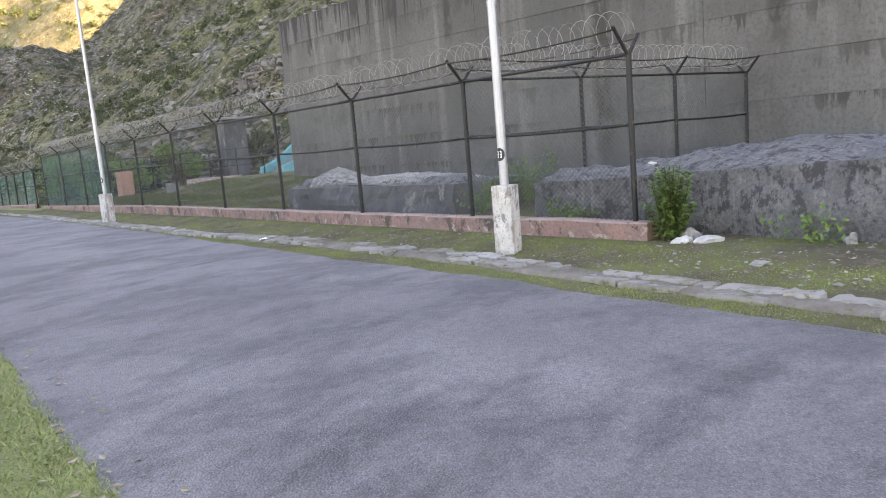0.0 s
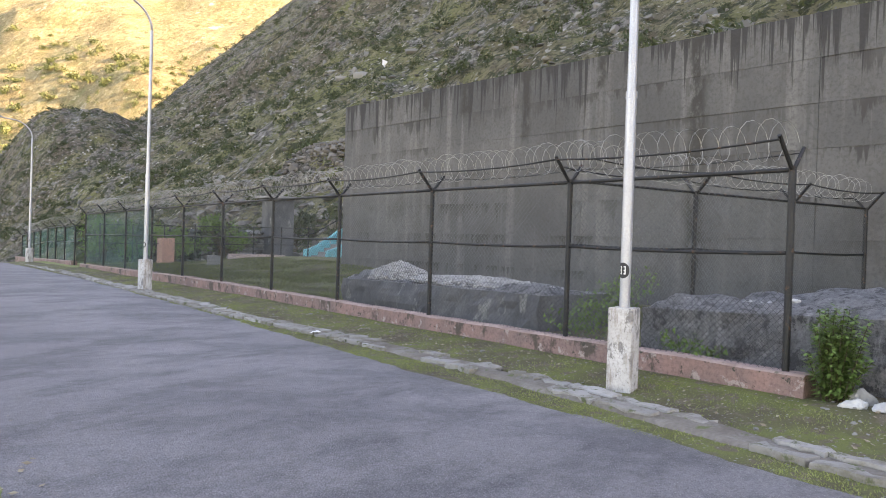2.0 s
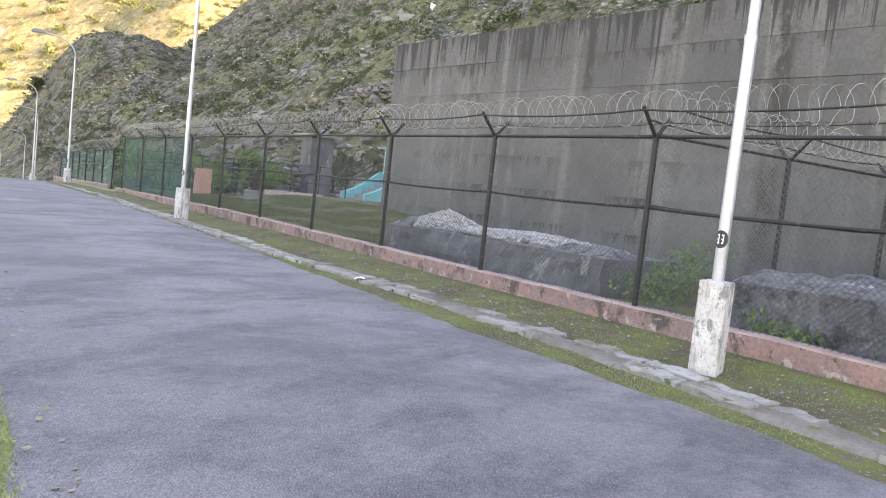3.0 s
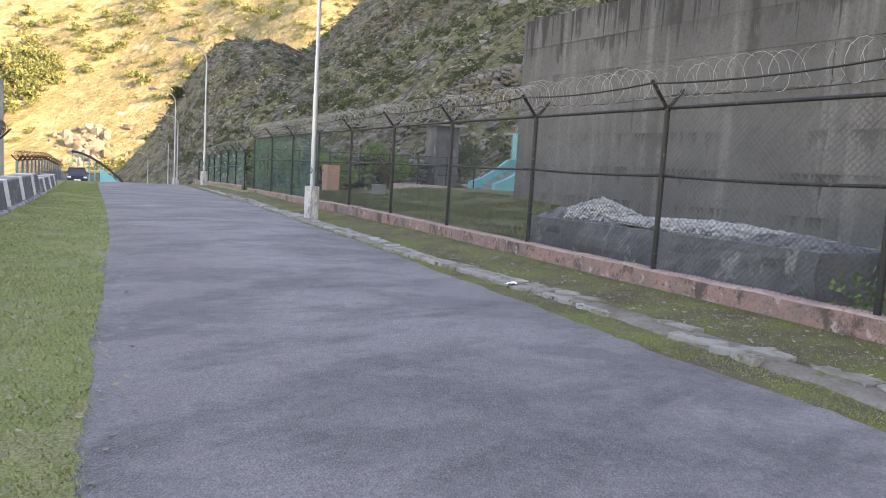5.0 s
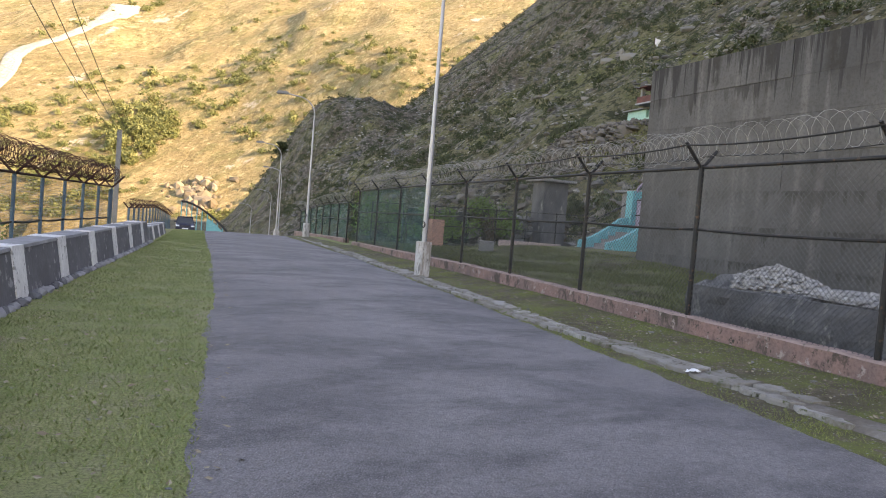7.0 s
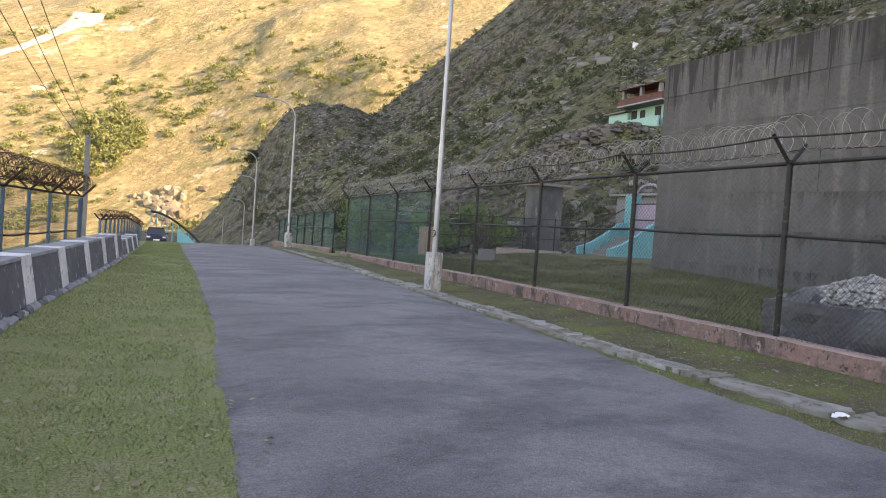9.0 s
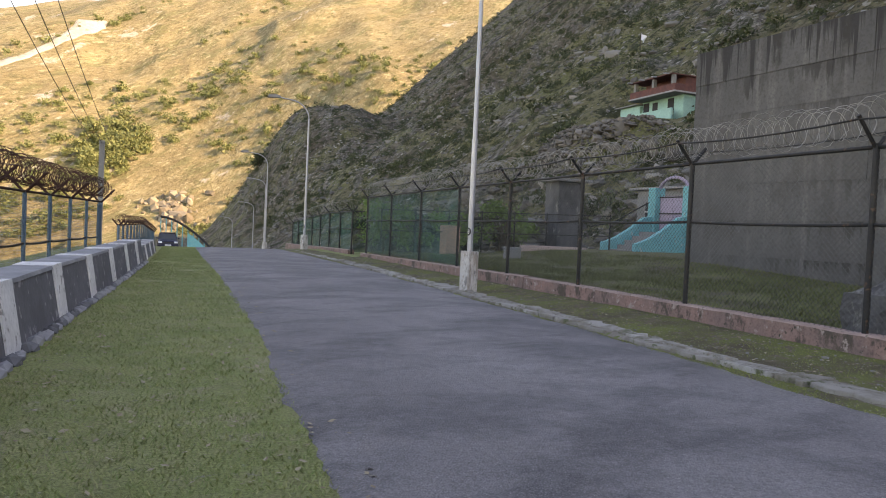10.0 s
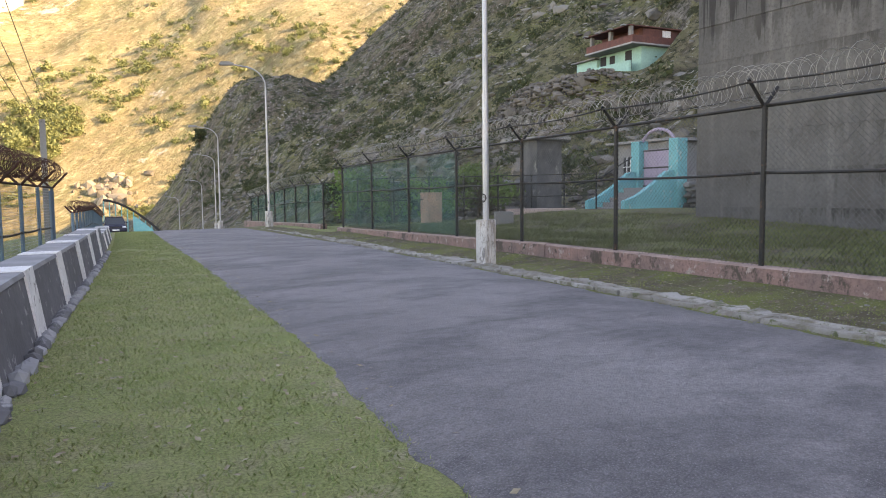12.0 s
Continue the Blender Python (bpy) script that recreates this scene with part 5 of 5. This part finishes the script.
# ---- house on the slope ----
def build_house():
    h = thing("house", (41.7, 60.0, 11.75), "two-storey mint and brick-red house on the slope", "house")
    part("lower_wall", Shape().box((0.9, 0, -1.6), (5.6, 5.6, 1.75), 0.03), MINT, h, "mint green painted wall")
    part("wing", Shape().box((0.6, 5.6, -1.6), (5.0, 8.6, 1.5), 0.03), MINT, h, "pale mint side wing")
    part("wing_roof", Shape().prism([(0.2, 1.5), (5.4, 2.0), (5.4, 2.1), (0.2, 1.6)], 1, 5.5, 9.0), GREYW, h, "grey tin lean-to roof")
    part("verandah_wall", Shape().box((-0.1, 0.3, -1.6), (0.1, 6.4, 0.55), 0.02), MINT, h)
    for y, w, z0, z1 in ((1.2, 0.8, 0.0, 1.6), (3.4, 0.7, 0.6, 1.5), (4.6, 0.8, 0.0, 1.6)):
        part("doorway", Shape().box((0.86, y, z0), (0.896, y + w, z1)), DARK, h, "dark doorway")
    part("balcony_slab", Shape().box((-0.5, -0.5, 1.76), (6.1, 5.9, 1.9), 0.02), CAP, h, "pale balcony slab")
    for y in (0.0, 2.6, 5.2):
        part("pillar", Shape().box((-0.25, y, 1.95), (0.05, y + 0.3, 3.3), 0.01), GREYW, h)
    part("balcony_wall", Shape().box((-0.4, -0.4, 1.91), (-0.28, 5.8, 2.5), 0.01), BRICK, h, "dark red balcony wall")
    part("balcony_wall", Shape().box((-0.26, -0.4, 1.91), (6.0, -0.28, 2.5), 0.01), BRICK, h, "dark red balcony wall")
    part("upper_wall", Shape().box((1.2, 0.15, 1.95), (5.6, 5.6, 3.3), 0.02), BRICK, h, "brick red upper storey")
    part("upper_window", Shape().box((3.3, 0.11, 2.65), (4.2, 0.146, 3.2)), WHITE, h, "white window panel")
    roof = part("roof", Shape().box((-0.5, -0.1, 3.3), (5.9, 5.9, 3.4), 0.02), BRICK, h)
    for k in range(4):
        part("rafter_end", Shape().box((-0.95, 0.2 + 1.7 * k, 3.31), (-0.52, 0.5 + 1.7 * k, 3.39)), CAP, roof)


build_house()
stones("terrace_rubble", 1100, lambda r: (r.uniform(32, 38.5), r.uniform(56, 71)), (0.12, 0.36), BROWNROCK, "rubble stone bank below the house", 21, 0.8)


# ---- far span ----
def build_arch():
    s = thing("bridge_railing", (0, 0, 0), "dark curved steel bridge railing with a teal sheet", "bridge")
    pts = [(2.2 + 6.6 * u, 112 - 4 * u, 0.9 - 4.4 * u ** 1.7) for u in (i / 10 for i in range(11))]
    part("top_chord", Shape().tube(pts, 0.16, 6), POST, s)
    low = [(p[0], p[1], -5.2) for p in pts]
    part("bottom_chord", Shape().tube(low, 0.12, 6), POST, s)
    for i, (p, q) in enumerate(zip(pts, low)):
        part("upright", Shape().tube([p, q], 0.07, 6), TEAL, s)
        if 4 < i < 10:
            n, m = pts[i + 1], low[i + 1]
            part("sheet", Shape().add([(p[0], p[1] - 0.1, p[2] - 0.6), (n[0], n[1] - 0.1, n[2] - 0.6), (m[0], m[1] - 0.1, m[2]), (q[0], q[1] - 0.1, q[2]),
                                       (p[0], p[1] - 0.06, p[2] - 0.6), (n[0], n[1] - 0.06, n[2] - 0.6), (m[0], m[1] - 0.06, m[2]), (q[0], q[1] - 0.06, q[2])],
                                      [(0, 1, 2, 3), (7, 6, 5, 4), (0, 4, 5, 1), (3, 2, 6, 7)]), TEAL, s, "teal painted sheet")


build_arch()


# ---- scrub, boulders and trees on the slopes ----


def slope_spot(r):
    while True:
        x, y = 24 + (r.random() ** 1.4) * 110, r.uniform(15, 200) if r.random() < 0.75 else r.uniform(200, 300)
        if not (34 < x < 50 and 54 < y < 72):
            return x, y


stones("slope_boulders", 9000, slope_spot, (0.09, 0.75), ROCKS, "pale boulders and scree on the shaded slope", 31, 0.75)
stones("scree", 900, lambda r: (r.uniform(21, 36), r.uniform(33, 80)), (0.15, 0.8), BROWNROCK, "tumbled grey boulders above the compound", 32, 0.8)


def shrubs(name, count, spot, size, leaves, leaf, mat, label, seed):
    rng = np.random.default_rng(seed)
    tri = []
    for _ in range(count):
        x, y = spot(rng)
        r = size[0] * (size[1] / size[0]) ** (rng.random() ** 1.6)
        z = float(land(x, y))
        for k in range(3):
            c = (x + r * rng.uniform(-0.6, 0.6), y + r * rng.uniform(-0.6, 0.6), z + r * rng.uniform(0.1, 0.6))
            tri.append(leaf_ball(rng, c, r * rng.uniform(0.5, 0.8), leaves // 3, leaf * r, 0.7))
    return tagged(triangles(name, np.concatenate(tri), mat), label, "shrubs", kind="stuff")


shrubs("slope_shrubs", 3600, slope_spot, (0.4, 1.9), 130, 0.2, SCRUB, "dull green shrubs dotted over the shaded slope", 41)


def far_spot(r):
    """A place on the mountain where the scrub gathers in slanting bands."""
    while True:
        x = r.uniform(-330, 230)
        y = float(mountain_foot(x)) + 10 + r.random() ** 1.2 * 420
        u, v = 0.76 * x + 0.65 * y, -0.65 * x + 0.76 * y
        if fractal(u * 0.007, v * 0.022, 4, 91) > r.uniform(0.05, 0.35):
            return x, y


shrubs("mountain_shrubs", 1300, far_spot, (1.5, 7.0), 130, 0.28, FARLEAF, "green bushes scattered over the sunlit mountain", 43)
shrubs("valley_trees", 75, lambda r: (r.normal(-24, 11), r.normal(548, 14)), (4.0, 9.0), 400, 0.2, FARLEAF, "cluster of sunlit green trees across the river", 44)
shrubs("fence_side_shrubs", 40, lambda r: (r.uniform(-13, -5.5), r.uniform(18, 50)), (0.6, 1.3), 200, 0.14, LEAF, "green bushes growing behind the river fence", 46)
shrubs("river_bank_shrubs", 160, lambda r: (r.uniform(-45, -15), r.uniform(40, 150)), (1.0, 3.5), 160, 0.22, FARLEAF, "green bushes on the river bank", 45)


# ---- grass ----
def grass(name, spots, height, mat, label, seed, lean=0.5):
    rng = np.random.default_rng(seed)
    x, y = spots(rng)
    z = land(x, y)
    n = len(x)
    h = height * rng.uniform(0.4, 1.2, n)
    a, b = rng.uniform(0, 6.28, n), rng.uniform(0, 6.28, n)
    w = 0.1 * h + 0.0025
    root = np.stack([x, y, z - 0.004], 1)
    side = np.stack([np.cos(a) * w, np.sin(a) * w, 0 * a], 1)
    tip = root + np.stack([np.cos(b) * h * lean, np.sin(b) * h * lean, h], 1)
    return tagged(triangles(name, np.stack([root - side, root + side, tip], 1), mat), label, "grass", kind="stuff")


def left_lawn(r):
    n = 220000
    y = 1 + 55 * r.random(n) ** 2.1
    u = r.random(n)
    x = parapet_x(y) + 0.15 + u * (road_left(y) - parapet_x(y) - 0.12)
    keep = fractal(x * 1.3, y * 1.3, 3, 77) + r.normal(0, 0.12, n) > -0.33
    return x[keep], y[keep]


def right_verge(r):
    n = 70000
    y = -3 + 32 * r.random(n) ** 1.3
    x = np.where(r.random(n) < 0.5, road_right(y) + r.uniform(-0.05, 0.45, n), gutter_x(y) + r.uniform(0.15, 1.4, n))
    keep = (fractal(x * 1.6, y * 1.6, 3, 78) + r.normal(0, 0.2, n) > -0.05) & (x < 7.78)
    return x[keep], y[keep]


def inner_lawn(r):
    n = 90000
    y = 9.0 + 26.3 * r.random(n)
    x = 8.25 + r.random(n) ** 1.3 * 6.5
    keep = (fractal(x * 0.8, y * 0.8, 3, 79) + r.normal(0, 0.15, n) > -0.2) & ~((x > 8.5) & (x < 10.5) & (y < 15.6))
    return x[keep], y[keep]


grass("lawn_grass", left_lawn, 0.028, GRASS, "short patchy green grass beside the road", 51, 0.9)
grass("verge_grass", right_verge, 0.024, DULLGRASS, "short mossy grass along the gutter", 52, 0.8)
grass("compound_grass", inner_lawn, 0.07, DRYGRASS, "rough green and straw grass inside the fence", 53, 0.7)


# ---- pale outcrop at the mountain's foot ----
stones("rock_outcrop", 110, lambda r: (r.normal(14, 8), r.uniform(455, 492)), (1.2, 4.2), make_leaf("pale_crag_rock", (0.36, 0.3, 0.21), (0.15, 0.12, 0.08)), "pale sunlit rock outcrop at the mountain foot", 61, 1.5)


# ---- dry leaves and grit on the lawn and road, flag on the slope ----
def dry_leaves():
    r = np.random.default_rng(71)
    n = 2400
    y = 2 + 32 * r.random(n) ** 1.4
    x = parapet_x(y) + 0.2 + r.random(n) * (road_left(y) - parapet_x(y) + 0.1)
    side = r.random(n) < 0.45
    x = np.where(side, r.uniform(6.6, 7.75, n), x)
    p = np.stack([x, y, land(x, y) + 0.02], 1)
    a, w = r.uniform(0, 6.28, n), r.uniform(0.01, 0.035, n)
    u = np.stack([np.cos(a) * w, np.sin(a) * w, r.uniform(-0.3, 0.3, n) * w], 1)
    v = np.stack([-np.sin(a) * w, np.cos(a) * w, r.uniform(0, 0.4, n) * w], 1) * 0.6
    tri = np.concatenate([np.stack([p - u, p + v, p + u], 1), np.stack([p - u, p + u, p - v], 1)])
    tagged(triangles("dry_leaves", tri, make_leaf("dry_leaf", (0.38, 0.33, 0.22), (0.2, 0.13, 0.08))), "dry fallen leaves scattered on lawn and verge", "leaves", kind="stuff")


dry_leaves()
stones("road_grit", 320, lambda r: (r.uniform(1.0, 6.0), 2 + 24 * r.random() ** 1.3), (0.006, 0.016), PARAPET, "small loose grit on the asphalt", 72)
flag = thing("flag_post", (54.0, 82.0, float(land(54, 82)) - 0.1), "white cloth flag on a pole among the slope's rocks", "flag")
part("pole", Shape().tube([(0, 0, 0), (0, 0, 2.6)], 0.05, 6), BARK, flag)
cloth = Shape()
for i in range(5):
    for k in range(7):
        cloth.v.append((0.06 + (0.2 - 0.016 * k) * i, 0.12 * math.sin(i * 1.4 + k * 0.5), 2.5 - 0.13 * k - 0.06 * i))
cloth.f = [(i * 7 + k, i * 7 + k + 1, (i + 1) * 7 + k + 1, (i + 1) * 7 + k) for i in range(4) for k in range(6)]
part("cloth", cloth, PAPER, flag, "white cloth", True)


# ---- pale landslip high on the mountain ----
def landslip():
    s, rows = Shape(), 40
    for i in range(rows + 1):
        u = i / rows
        cx, cy = -150 + 95 * u + 10 * math.sin(u * 9), 560 + 190 * u
        w = 9 + 22 * u + 8 * float(fractal(u * 9, 3.3, 4, 5))
        for k in range(7):
            x, y = cx + w * (k / 6 - 0.5), cy + 0.4 * w * (k / 6 - 0.5)
            s.v.append((x, y, float(land(x, y)) + (1.2 if 0 < k < 6 else -2.0)))
    s.f = [(i * 7 + k, i * 7 + k + 1, (i + 1) * 7 + k + 1, (i + 1) * 7 + k) for i in range(rows) for k in range(6)]
    pale = speckled("pale_landslip_sand", (0.5, 0.46, 0.38), (0.4, 0.36, 0.29), 0.05, 0.95, 0, 0.4, 0.8, 2.0)
    solid("landslip", s, pale, "pale bare landslip high on the mountain", "landslip", kind="structure", smooth=True)


landslip()

line = [Vector((31.5, 44.0, 23.5)).lerp(Vector((29.0, 96.0, 17.6)), i / 20) - Vector((0, 0, 1.6 * 4 * (i / 20) * (1 - i / 20))) for i in range(21)]
solid("overhead_cable", Shape().tube(line, 0.03, 5), POST, "dark overhead cable sagging across the slope", "cable", "overhead cables")
